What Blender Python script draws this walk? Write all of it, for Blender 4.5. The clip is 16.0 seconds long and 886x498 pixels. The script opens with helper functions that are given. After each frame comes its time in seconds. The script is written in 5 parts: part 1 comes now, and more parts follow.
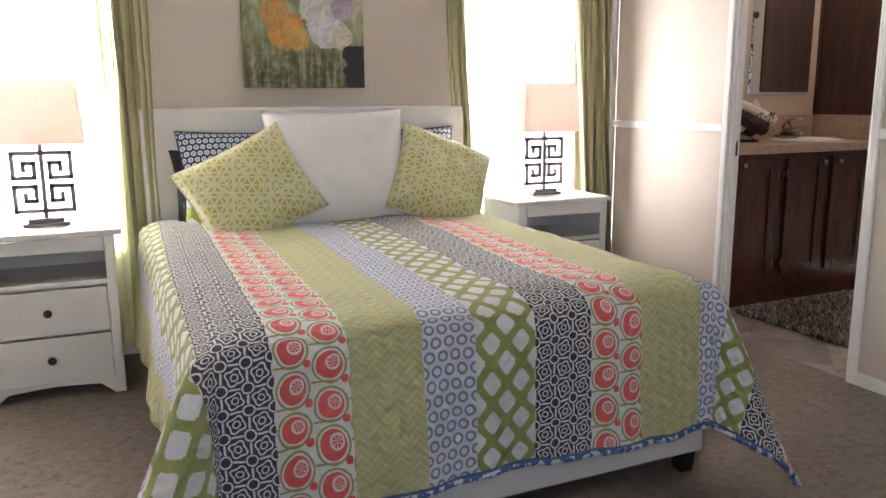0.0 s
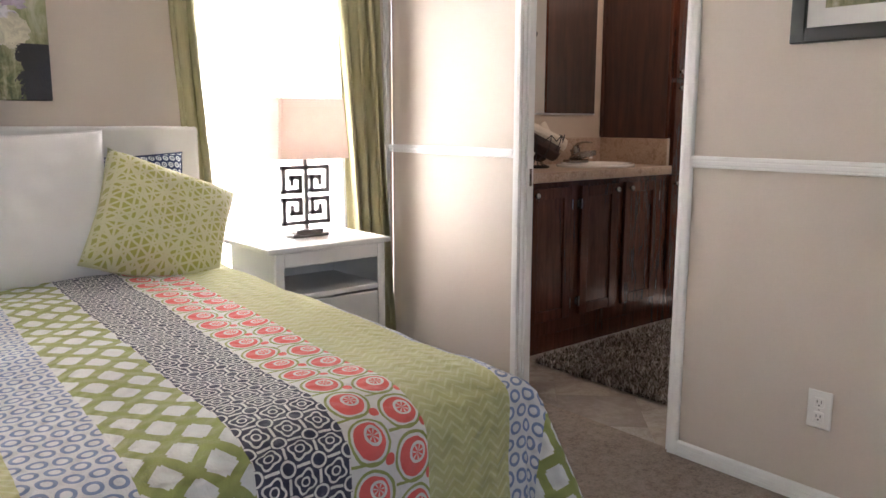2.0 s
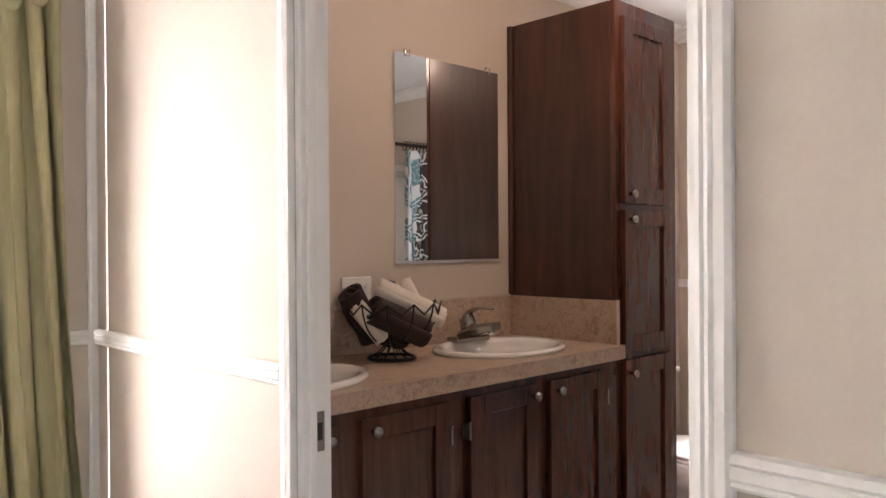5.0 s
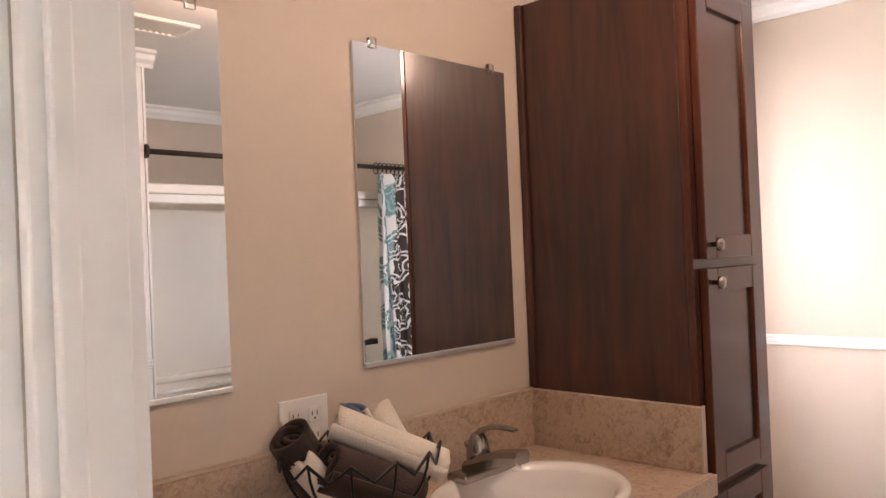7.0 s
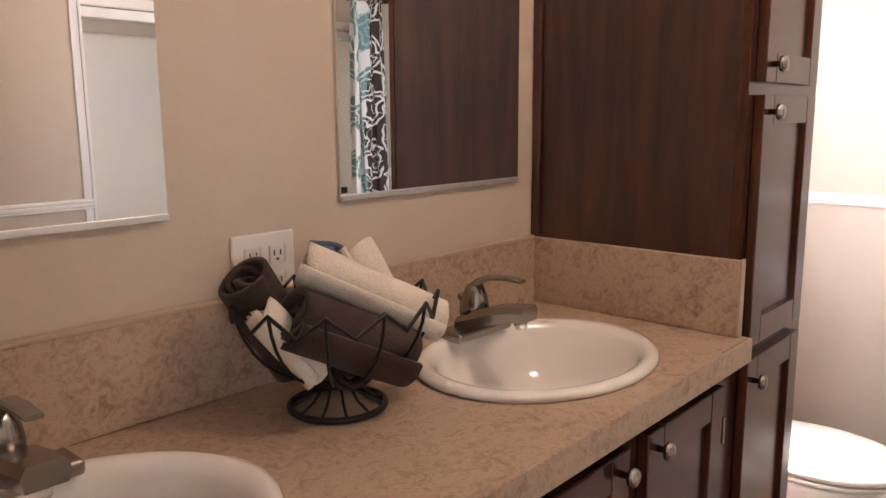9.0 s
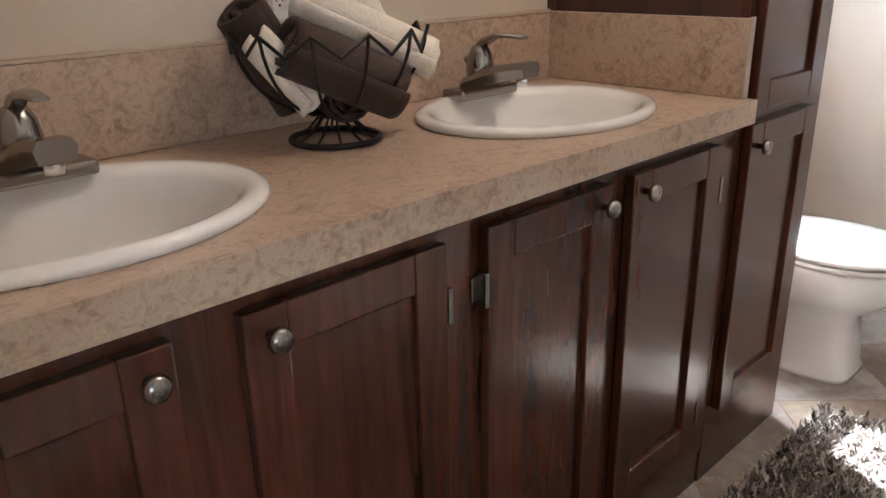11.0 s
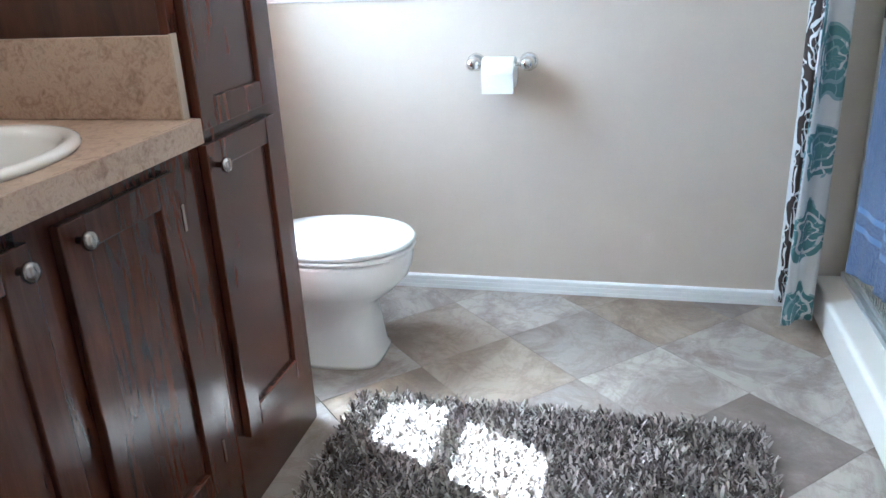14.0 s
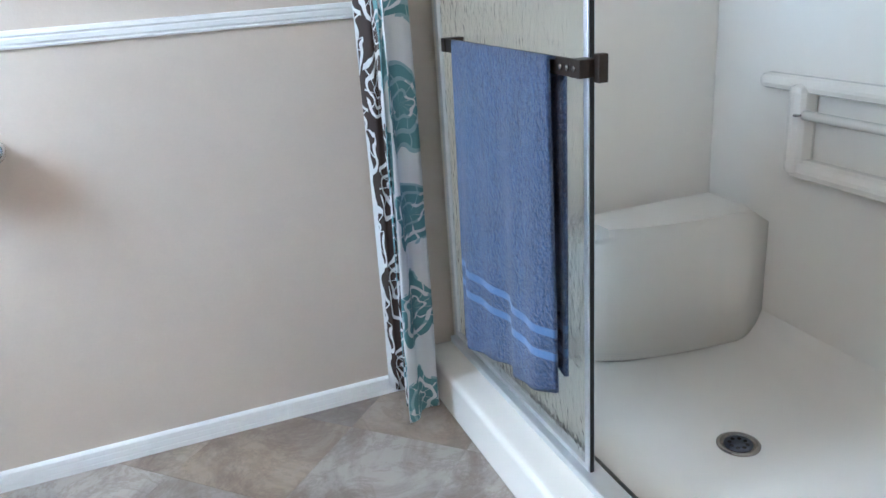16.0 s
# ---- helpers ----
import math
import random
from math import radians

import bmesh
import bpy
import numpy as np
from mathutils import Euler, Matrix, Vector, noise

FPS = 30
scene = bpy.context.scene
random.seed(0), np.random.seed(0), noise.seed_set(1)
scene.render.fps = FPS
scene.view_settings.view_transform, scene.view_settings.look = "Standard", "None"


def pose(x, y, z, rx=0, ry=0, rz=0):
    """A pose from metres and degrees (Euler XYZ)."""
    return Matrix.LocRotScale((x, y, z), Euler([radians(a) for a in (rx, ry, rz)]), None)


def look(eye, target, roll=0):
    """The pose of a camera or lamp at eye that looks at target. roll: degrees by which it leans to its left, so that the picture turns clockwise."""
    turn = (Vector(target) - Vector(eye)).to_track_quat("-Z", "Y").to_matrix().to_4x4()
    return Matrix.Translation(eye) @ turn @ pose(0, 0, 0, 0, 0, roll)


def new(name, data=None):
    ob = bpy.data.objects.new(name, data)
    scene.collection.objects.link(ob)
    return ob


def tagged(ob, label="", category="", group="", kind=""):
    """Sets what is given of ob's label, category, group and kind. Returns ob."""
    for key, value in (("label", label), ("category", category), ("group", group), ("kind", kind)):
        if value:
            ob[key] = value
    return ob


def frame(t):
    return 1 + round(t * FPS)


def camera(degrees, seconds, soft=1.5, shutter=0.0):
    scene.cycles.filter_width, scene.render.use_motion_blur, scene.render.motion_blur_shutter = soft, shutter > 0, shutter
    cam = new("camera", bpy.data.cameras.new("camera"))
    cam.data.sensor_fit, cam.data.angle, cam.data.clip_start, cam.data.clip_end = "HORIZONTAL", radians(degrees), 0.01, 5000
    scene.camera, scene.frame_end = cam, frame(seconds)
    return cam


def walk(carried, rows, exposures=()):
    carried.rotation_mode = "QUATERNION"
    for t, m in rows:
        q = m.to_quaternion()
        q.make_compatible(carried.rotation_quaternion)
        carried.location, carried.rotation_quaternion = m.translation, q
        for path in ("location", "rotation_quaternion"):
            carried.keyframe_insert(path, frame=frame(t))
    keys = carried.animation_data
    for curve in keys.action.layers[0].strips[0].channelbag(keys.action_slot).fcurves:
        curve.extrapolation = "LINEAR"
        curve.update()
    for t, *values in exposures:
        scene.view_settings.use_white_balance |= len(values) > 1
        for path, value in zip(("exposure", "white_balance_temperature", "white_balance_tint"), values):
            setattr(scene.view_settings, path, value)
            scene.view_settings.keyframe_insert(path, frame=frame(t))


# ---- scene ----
cam = camera(59.7, 16.0)

PATH = [
    (0, (0.169, 0.241, 1.148), (0.98, 2.03, 0.772), -0.3),
    (0.5, (0.262, 0.388, 1.130), (1.172, 2.120, 0.719), 0.5),
    (1, (0.361, 0.537, 1.112), (1.402, 2.196, 0.704), 1.0),
    (1.5, (0.536, 0.679, 1.112), (1.688, 2.27, 0.739), 0.8),
    (2, (0.685, 0.85, 1.143), (1.951, 2.364, 0.818), 0.1),
    (2.5, (0.891, 1.015, 1.171), (2.223, 2.481, 0.896), -0.8),
    (3, (1.12, 1.223, 1.183), (2.495, 2.66, 0.973), -1.0),
    (3.5, (1.375, 1.438, 1.217), (2.792, 2.841, 1.073), -0.4),
    (4, (1.674, 1.597, 1.213), (3.096, 3.001, 1.134), -0.1),
    (4.2, (1.777, 1.668, 1.207), (3.203, 3.071, 1.158), 0.3),
    (6.3, (2.649, 2.339, 1.371), (4.012, 3.803, 1.383), -1.8),
    (6.5, (2.674, 2.418, 1.388), (4.064, 3.856, 1.407), -2.0),
    (7, (2.794, 2.583, 1.421), (4.234, 3.971, 1.435), -2.4),
    (7.5, (2.902, 2.727, 1.451), (4.365, 4.091, 1.466), -1.3),
    (8, (2.971, 2.803, 1.425), (4.435, 4.163, 1.346), -0.9),
    (8.5, (2.989, 2.847, 1.371), (4.469, 4.175, 1.156), -0.5),
    (9, (2.993, 2.854, 1.326), (4.467, 4.163, 0.987), -0.4),
    (9.5, (2.997, 2.844, 1.284), (4.436, 4.16, 0.838), -0.6),
    (9.7, (2.996, 2.847, 1.267), (4.421, 4.166, 0.788), -0.7),
    (11.8, (2.991, 2.616, 1.136), (4.235, 3.963, 0.338), -1.2),
    (12, (2.995, 2.608, 1.133), (4.275, 3.917, 0.328), -1.1),
    (12.5, (3.012, 2.594, 1.137), (4.424, 3.762, 0.335), -0.8),
    (13, (3.023, 2.599, 1.144), (4.588, 3.571, 0.365), -0.7),
    (13.5, (3.07, 2.611, 1.156), (4.783, 3.331, 0.418), -1.3),
    (14, (3.193, 2.591, 1.164), (5.002, 3.055, 0.45), -2.8),
    (14.5, (3.346, 2.593, 1.166), (5.219, 2.761, 0.485), -3.4),
    (15, (3.523, 2.604, 1.153), (5.408, 2.481, 0.495), -3.8),
    (15.5, (3.688, 2.616, 1.155), (5.529, 2.199, 0.492), -3.6),
    (16, (3.873, 2.596, 1.136), (5.636, 1.953, 0.445), -4.1),
]
EXPOSURES = [(0, 3.35, 6100, 19), (4, 3.3, 6100, 19), (6.5, 4.0, 6550, 25), (9.5, 4.05, 6450, 21), (12, 4.3, 4950, 4), (14, 4.45, 4700, 2), (16, 4.4, 4850, 4)]
walk(cam, [(t, look(eye, target, roll)) for t, eye, target, roll in PATH], EXPOSURES)


BY0 = -1.35
# ---- world, sun and lamps ----
SUN = Vector((0.375, 0.70, 1.055)).normalized()      # towards the sun
world = bpy.data.worlds.new("sky")
scene.world = world
world.use_nodes = True
wn = world.node_tree
sky = wn.nodes.new("ShaderNodeTexSky")
sky.sky_type, sky.sun_disc = "NISHITA", False
sky.sun_elevation, sky.sun_rotation = math.asin(SUN.z), math.atan2(SUN.x, SUN.y)
wn.links.new(sky.outputs[0], wn.nodes["Background"].inputs[0])
wn.nodes["Background"].inputs[1].default_value = 0.05


def lamp_light(name, kind, m, energy, colour, size=0.1, size_y=None):
    d = bpy.data.lights.new(name, kind)
    d.energy, d.color = energy, colour
    if kind == "AREA":
        d.shape, d.size, d.size_y = "RECTANGLE", size, size_y or size
    elif kind == "SUN":
        d.angle = radians(0.5)
    else:
        d.shadow_soft_size = size
    ob = new(name, d)
    ob.matrix_world = m
    return ob


lamp_light("sun", "SUN", look(SUN * 10, (0, 0, 0)), 5.0, (1, 0.95, 0.88))
# sky light in the window openings
lamp_light("window_light_bed_a", "AREA", look((-0.16, 3.99, 1.18), (-0.16, 0, 1.0)), 6.5, (1, 0.97, 0.93), 0.85, 1.3)
lamp_light("window_light_bed_b", "AREA", look((2.33, 3.99, 1.18), (2.33, 0, 1.0)), 2.7, (1, 0.97, 0.93), 0.60, 1.3)
lamp_light("window_light_bath", "AREA", look((5.19, 3.93, 1.44), (5.19, 0, 1.0)), 0.95, (0.93, 0.97, 1.0), 0.46, 0.84)
# added fill for the carpet and bed foot, from an assumed south window
lamp_light("fill_light_bed_c", "AREA", look((0.4, BY0 - 0.03, 1.35), (0.4, 3, 0.9)), 0.8, (1, 0.98, 0.96), 1.5, 1.1)
lamp_light("bulb_a", "POINT", pose(-0.01, 3.72, 1.09), 0.18, (1, 0.80, 0.66), 0.03)
lamp_light("bulb_b", "POINT", pose(2.32, 3.72, 1.10), 0.18, (1, 0.80, 0.66), 0.03)
lamp_light("vanity_bulb", "POINT", pose(4.15, 3.02, 2.14), 0.80, (1, 0.74, 0.54), 0.09)


# ---- node helpers ----
class X:
    """A value in a node tree, with arithmetic."""
    def __init__(self, t, s):
        self.t, self.s = t, s

    def op(self, kind, *others):
        n = self.t.nodes.new("ShaderNodeMath")
        n.operation = kind
        for i, o in enumerate((self, *others)):
            if isinstance(o, X):
                self.t.links.new(o.s, n.inputs[i])
            else:
                n.inputs[i].default_value = o
        return X(self.t, n.outputs[0])

    def __add__(self, o): return self.op("ADD", o)
    def __sub__(self, o): return self.op("SUBTRACT", o)
    def __mul__(self, o): return self.op("MULTIPLY", o)
    def __truediv__(self, o): return self.op("DIVIDE", o)
    def fract(self): return self.op("FRACT")
    def floor(self): return self.op("FLOOR")
    def mod2(self): return self.op("FLOORED_MODULO", 2.0)
    def abs(self): return self.op("ABSOLUTE")
    def sqrt(self): return self.op("SQRT")
    def sin(self): return self.op("SINE")
    def lt(self, o): return self.op("LESS_THAN", o)
    def gt(self, o): return self.op("GREATER_THAN", o)
    def max(self, o): return self.op("MAXIMUM", o)
    def min(self, o): return self.op("MINIMUM", o)

    def between(self, a, b):
        return self.gt(a) * self.lt(b)


def mix(t, f, a, b):
    n = t.nodes.new("ShaderNodeMix")
    n.data_type = "RGBA"
    for i, v in ((0, f), (6, a), (7, b)):
        if isinstance(v, X):
            t.links.new(v.s, n.inputs[i])
        elif isinstance(v, (int, float)):
            n.inputs[i].default_value = v
        else:
            n.inputs[i].default_value = (*v, 1)
    return X(t, n.outputs[2])


def blank(name):
    m = bpy.data.materials.new(name)
    m.use_nodes = True
    return m, m.node_tree, m.node_tree.nodes["Principled BSDF"]


def coords(t, which="Object", scale=(1, 1, 1)):
    c = t.nodes.new("ShaderNodeTexCoord")
    mp = t.nodes.new("ShaderNodeMapping")
    mp.inputs["Scale"].default_value = scale
    t.links.new(c.outputs[which], mp.inputs[0])
    return mp.outputs[0]


def noise_tex(t, vec, scale, detail=4, rough=0.6, dist=0.0):
    n = t.nodes.new("ShaderNodeTexNoise")
    n.inputs["Scale"].default_value, n.inputs["Detail"].default_value = scale, detail
    n.inputs["Roughness"].default_value, n.inputs["Distortion"].default_value = rough, dist
    t.links.new(vec, n.inputs["Vector"])
    return X(t, n.outputs[0])


def ramp(t, x, stops):
    n = t.nodes.new("ShaderNodeValToRGB")
    while len(n.color_ramp.elements) < len(stops):
        n.color_ramp.elements.new(0.5)
    for e, (p, c) in zip(n.color_ramp.elements, stops):
        e.position, e.color = p, (*c, 1)
    t.links.new(x.s, n.inputs[0])
    return X(t, n.outputs[0])


def bump(t, b, h, strength=0.3, distance=0.005):
    n = t.nodes.new("ShaderNodeBump")
    n.inputs["Strength"].default_value, n.inputs["Distance"].default_value = strength, distance
    t.links.new(h.s, n.inputs["Height"])
    t.links.new(n.outputs[0], b.inputs["Normal"])


def put(t, x, socket):
    t.links.new(x.s, socket)


def surface(name, colour, rough=0.5, metal=0.0, vary=0.08, fine=60, coarse=4, relief=0.1, coat=0.0, stretch=(1, 1, 1), depth=0.002):
    """Plain surface: colour with coarse and fine variation, roughness variation and fine relief."""
    m, t, b = blank(name)
    v = coords(t, "Object", stretch)
    a, f = noise_tex(t, v, coarse), noise_tex(t, v, fine, 3)
    k = a * 0.6 + f * 0.4
    lo = tuple(c * (1 - vary) for c in colour)
    hi = tuple(min(1, c * (1 + vary)) for c in colour)
    put(t, ramp(t, k, [(0.3, lo), (0.7, hi)]), b.inputs["Base Color"])
    put(t, a * 0.16 + (rough - 0.08), b.inputs["Roughness"])
    b.inputs["Metallic"].default_value, b.inputs["Coat Weight"].default_value = metal, coat
    if relief:
        bump(t, b, f, relief, depth)
    return m


WALL = surface("wall_vinyl", (0.60, 0.53, 0.46), 0.6, vary=0.04, fine=160, coarse=2, relief=0.12)
WALLBATH = surface("bath_wall_vinyl", (0.60, 0.52, 0.43), 0.5, vary=0.035, fine=160, coarse=2, relief=0.12)
WHITE = surface("white_paint", (0.80, 0.79, 0.77), 0.38, vary=0.03, fine=40, relief=0.05)
TRIM = surface("white_trim", (0.82, 0.82, 0.80), 0.42, vary=0.015, fine=30, relief=0)
CEIL = surface("ceiling_paint", (0.78, 0.77, 0.75), 0.8, vary=0.03, fine=90, relief=0.3)
PORCELAIN = surface("porcelain", (0.83, 0.82, 0.79), 0.12, vary=0.015, relief=0, coat=0.5)
ACRYLIC = surface("acrylic_surround", (0.87, 0.83, 0.76), 0.22, vary=0.008, fine=8, coarse=1.2, relief=0)
CHROME = surface("chrome", (0.75, 0.74, 0.72), 0.14, 1.0, vary=0.03, relief=0)
NICKEL = surface("brushed_nickel", (0.34, 0.32, 0.30), 0.22, 1.0, vary=0.05, relief=0.02)
ALU = surface("aluminium", (0.80, 0.81, 0.82), 0.5, 1.0, vary=0.04, relief=0.03)
BRONZE = surface("dark_bronze", (0.07, 0.055, 0.045), 0.4, 0.6, vary=0.2, relief=0.05)
LAMPMETAL = surface("lamp_metal", (0.23, 0.21, 0.20), 0.42, 0.6, vary=0.15, relief=0.05)
BLACKWIRE = surface("black_wire", (0.012, 0.011, 0.011), 0.4, 0.3, vary=0.2, relief=0.05)
DARKWOOD = surface("dark_leg_wood", (0.02, 0.012, 0.009), 0.35, vary=0.3, stretch=(6, 6, 1))
FRAMEBLACK = surface("black_frame", (0.012, 0.013, 0.012), 0.3, vary=0.2)
MATBOARD = surface("mat_board", (0.78, 0.77, 0.74), 0.8, vary=0.02)
PLASTIC = surface("white_plastic", (0.80, 0.79, 0.75), 0.3, vary=0.02, relief=0)
SLOT = surface("dark_slot", (0.02, 0.02, 0.02), 0.6)
PAPER = surface("tissue_paper", (0.85, 0.85, 0.84), 0.9, vary=0.03, fine=120, relief=0.3)
UPHOLSTERY = surface("white_upholstery", (0.70, 0.69, 0.67), 0.75, vary=0.03, fine=400, relief=0.3)
LINEN = surface("white_linen", (0.80, 0.79, 0.78), 0.85, vary=0.04, fine=350, coarse=6, relief=0.35)
GROUND = surface("outside_gravel", (0.40, 0.38, 0.34), 0.9, vary=0.2, fine=30, coarse=1)
BLACKCLOTH = surface("black_cloth", (0.012, 0.012, 0.016), 0.9, vary=0.2, fine=300)


def fabric(name, colour, see=0.0, fine=500, relief=0.3, stretch=(1, 1, 1)):
    m, t, b = blank(name)
    v = coords(t, "Object", stretch)
    f, a = noise_tex(t, v, fine, 2), noise_tex(t, v, 5)
    c = ramp(t, a * 0.5 + f * 0.5, [(0.3, tuple(k * 0.86 for k in colour)), (0.7, tuple(min(1, k * 1.12) for k in colour))])
    put(t, c, b.inputs["Base Color"])
    b.inputs["Roughness"].default_value, b.inputs["Sheen Weight"].default_value = 0.8, 0.06
    bump(t, b, f, relief, 0.002)
    if see:
        tr, mx = t.nodes.new("ShaderNodeBsdfTranslucent"), t.nodes.new("ShaderNodeMixShader")
        put(t, c, tr.inputs[0])
        mx.inputs[0].default_value = see
        t.links.new(b.outputs[0], mx.inputs[1])
        t.links.new(tr.outputs[0], mx.inputs[2])
        t.links.new(mx.outputs[0], t.nodes["Material Output"].inputs[0])
    return m


DRAPE = fabric("green_satin", (0.45, 0.42, 0.24), 0.18, 200, 0.1, (1, 1, 0.1))
SHEER = fabric("white_sheer", (0.92, 0.91, 0.88), 0.85, 300, 0.1)
SHADE = fabric("lamp_shade_linen", (0.80, 0.71, 0.66), 0.42, 350, 0.2)
TERRYWHITE = fabric("cream_terry", (0.78, 0.72, 0.62), 0, 260, 1.0)
TERRYBROWN = fabric("brown_terry", (0.045, 0.025, 0.018), 0, 260, 1.0)
TERRYBLUE = fabric("slate_terry", (0.12, 0.17, 0.28), 0, 260, 1.0)


def make_towel_blue():
    m, t, b = blank("blue_terry")
    v = coords(t)
    f, a = noise_tex(t, v, 125, 4, 0.7), noise_tex(t, coords(t, "Object", (9, 6, 2.5)), 4)
    sep = t.nodes.new("ShaderNodeSeparateXYZ")
    t.links.new(coords(t), sep.inputs[0])
    z = X(t, sep.outputs[2])
    band = z.between(0.105, 0.122).max(z.between(0.155, 0.172))
    c = ramp(t, a * 0.25 + f * 0.75, [(0.36, (0.018, 0.042, 0.13)), (0.66, (0.085, 0.16, 0.36))])
    put(t, mix(t, band, c, (0.13, 0.23, 0.46)), b.inputs["Base Color"])
    b.inputs["Roughness"].default_value, b.inputs["Sheen Weight"].default_value = 0.95, 0.4
    bump(t, b, f * (band * -0.8 + 1.0), 1.0, 0.014)
    return m


def make_carpet():
    m, t, b = blank("beige_carpet")
    v = coords(t)
    f, a, g = noise_tex(t, v, 130, 5, 0.75), noise_tex(t, v, 3), noise_tex(t, v, 28)
    put(t, ramp(t, f * 0.55 + a * 0.15 + g * 0.3, [(0.3, (0.094, 0.070, 0.054)), (0.5, (0.31, 0.25, 0.205)), (0.72, (0.46, 0.385, 0.32))]), b.inputs["Base Color"])
    b.inputs["Roughness"].default_value = 0.95
    bump(t, b, f + g * 0.6, 1.0, 0.012)
    return m


def make_tile():
    m, t, b = blank("slate_vinyl_tile")
    oi = t.nodes.new("ShaderNodeObjectInfo")
    r = X(t, oi.outputs["Random"])
    g = t.nodes.new("ShaderNodeNewGeometry")
    add = t.nodes.new("ShaderNodeVectorMath")
    cmb = t.nodes.new("ShaderNodeCombineXYZ")
    put(t, r * 40.0, cmb.inputs[2])
    t.links.new(g.outputs["Position"], add.inputs[0])
    t.links.new(cmb.outputs[0], add.inputs[1])
    a = noise_tex(t, add.outputs[0], 9, 7, 0.68, 0.6)
    f = noise_tex(t, add.outputs[0], 45, 5, 0.7, 0.5)
    w = noise_tex(t, add.outputs[0], 5, 8, 0.72, 0.8)
    k = a * 0.7 + f * 0.3
    tone = ramp(t, r, [(0.0, (0.095, 0.072, 0.057)), (0.25, (0.38, 0.34, 0.30)), (0.45, (0.125, 0.097, 0.078)), (0.7, (0.45, 0.41, 0.37)), (1.0, (0.30, 0.225, 0.15))])
    c = mix(t, ramp(t, k, [(0.40, (0, 0, 0)), (0.64, (0.5, 0.5, 0.5))]), tone, (0.38, 0.335, 0.29))
    dk = noise_tex(t, add.outputs[0], 3.2, 7, 0.7, 1.0)
    c = mix(t, ramp(t, dk, [(0.46, (0, 0, 0)), (0.62, (0.6, 0.6, 0.6))]), c, (0.12, 0.087, 0.066))
    c = mix(t, ramp(t, w, [(0.46, (0, 0, 0)), (0.5, (0.38, 0.38, 0.38)), (0.54, (0, 0, 0))]) , c, (0.17, 0.125, 0.095))
    put(t, c, b.inputs["Base Color"])
    put(t, f * 0.25 + 0.36, b.inputs["Roughness"])
    bump(t, b, f * 0.5 + a, 0.35, 0.004)
    return m


def make_wood(name, dark, light, rough=0.3, axis=(14, 14, 1.3)):
    m, t, b = blank(name)
    v = coords(t, "Object", axis)
    a, f = noise_tex(t, v, 2.6, 8, 0.65, 0.7), noise_tex(t, coords(t, "Object", (90, 90, 3)), 2.0, 3)
    big = noise_tex(t, coords(t), 2.5, 3)
    put(t, ramp(t, a * 0.62 + f * 0.03 + big * 0.35, [(0.33, dark), (0.68, light)]), b.inputs["Base Color"])
    put(t, f * 0.08 + (rough - 0.04), b.inputs["Roughness"])
    b.inputs["Coat Weight"].default_value, b.inputs["Coat Roughness"].default_value = 0.3, 0.16
    bump(t, b, f, 0.02, 0.002)
    return m


def make_laminate():
    m, t, b = blank("stone_laminate")
    v = coords(t)
    a, f, g = noise_tex(t, v, 42, 8, 0.75, 1.2), noise_tex(t, v, 160, 4), noise_tex(t, v, 7, 4, 0.6, 0.8)
    c = ramp(t, a * 0.6 + f * 0.2 + g * 0.2, [(0.38, (0.27, 0.185, 0.125)), (0.47, (0.43, 0.315, 0.23)), (0.54, (0.53, 0.41, 0.31)), (0.62, (0.36, 0.275, 0.21))])
    put(t, c, b.inputs["Base Color"])
    put(t, f * 0.15 + 0.3, b.inputs["Roughness"])
    bump(t, b, f, 0.15, 0.001)
    return m


def uv(t):
    n = t.nodes.new("ShaderNodeUVMap")
    s = t.nodes.new("ShaderNodeSeparateXYZ")
    t.links.new(n.outputs[0], s.inputs[0])
    return X(t, s.outputs[0]), X(t, s.outputs[1])


def ringcells(u, v, size, ring, width, shift=True):
    """Rings in staggered cells: distance from each cell's middle within a band."""
    q = v / size
    p = u / size + (q.floor().mod2() * 0.5 if shift else 0.0)
    dx, dy = p.fract() - 0.5, q.fract() - 0.5
    d = (dx * dx + dy * dy).sqrt()
    return ((d - ring).abs()).lt(width), d, dx, dy


# widths of the patchwork strips across the quilt, from the side hem
STRIPS = [(-0.40, "coral"), (-0.12, "lime"), (0.08, "peri"), (0.20, "lattice"), (0.355, "navy"), (0.53, "coral"), (0.71, "lime"), (0.90, "peri"),
          (1.045, "lattice"), (1.22, "navy"), (1.395, "coral"), (1.56, "lime"), (1.785, "peri"), (1.885, "lattice"), (2.00, "navy"), (2.15, "coral"), (2.35, "end")]


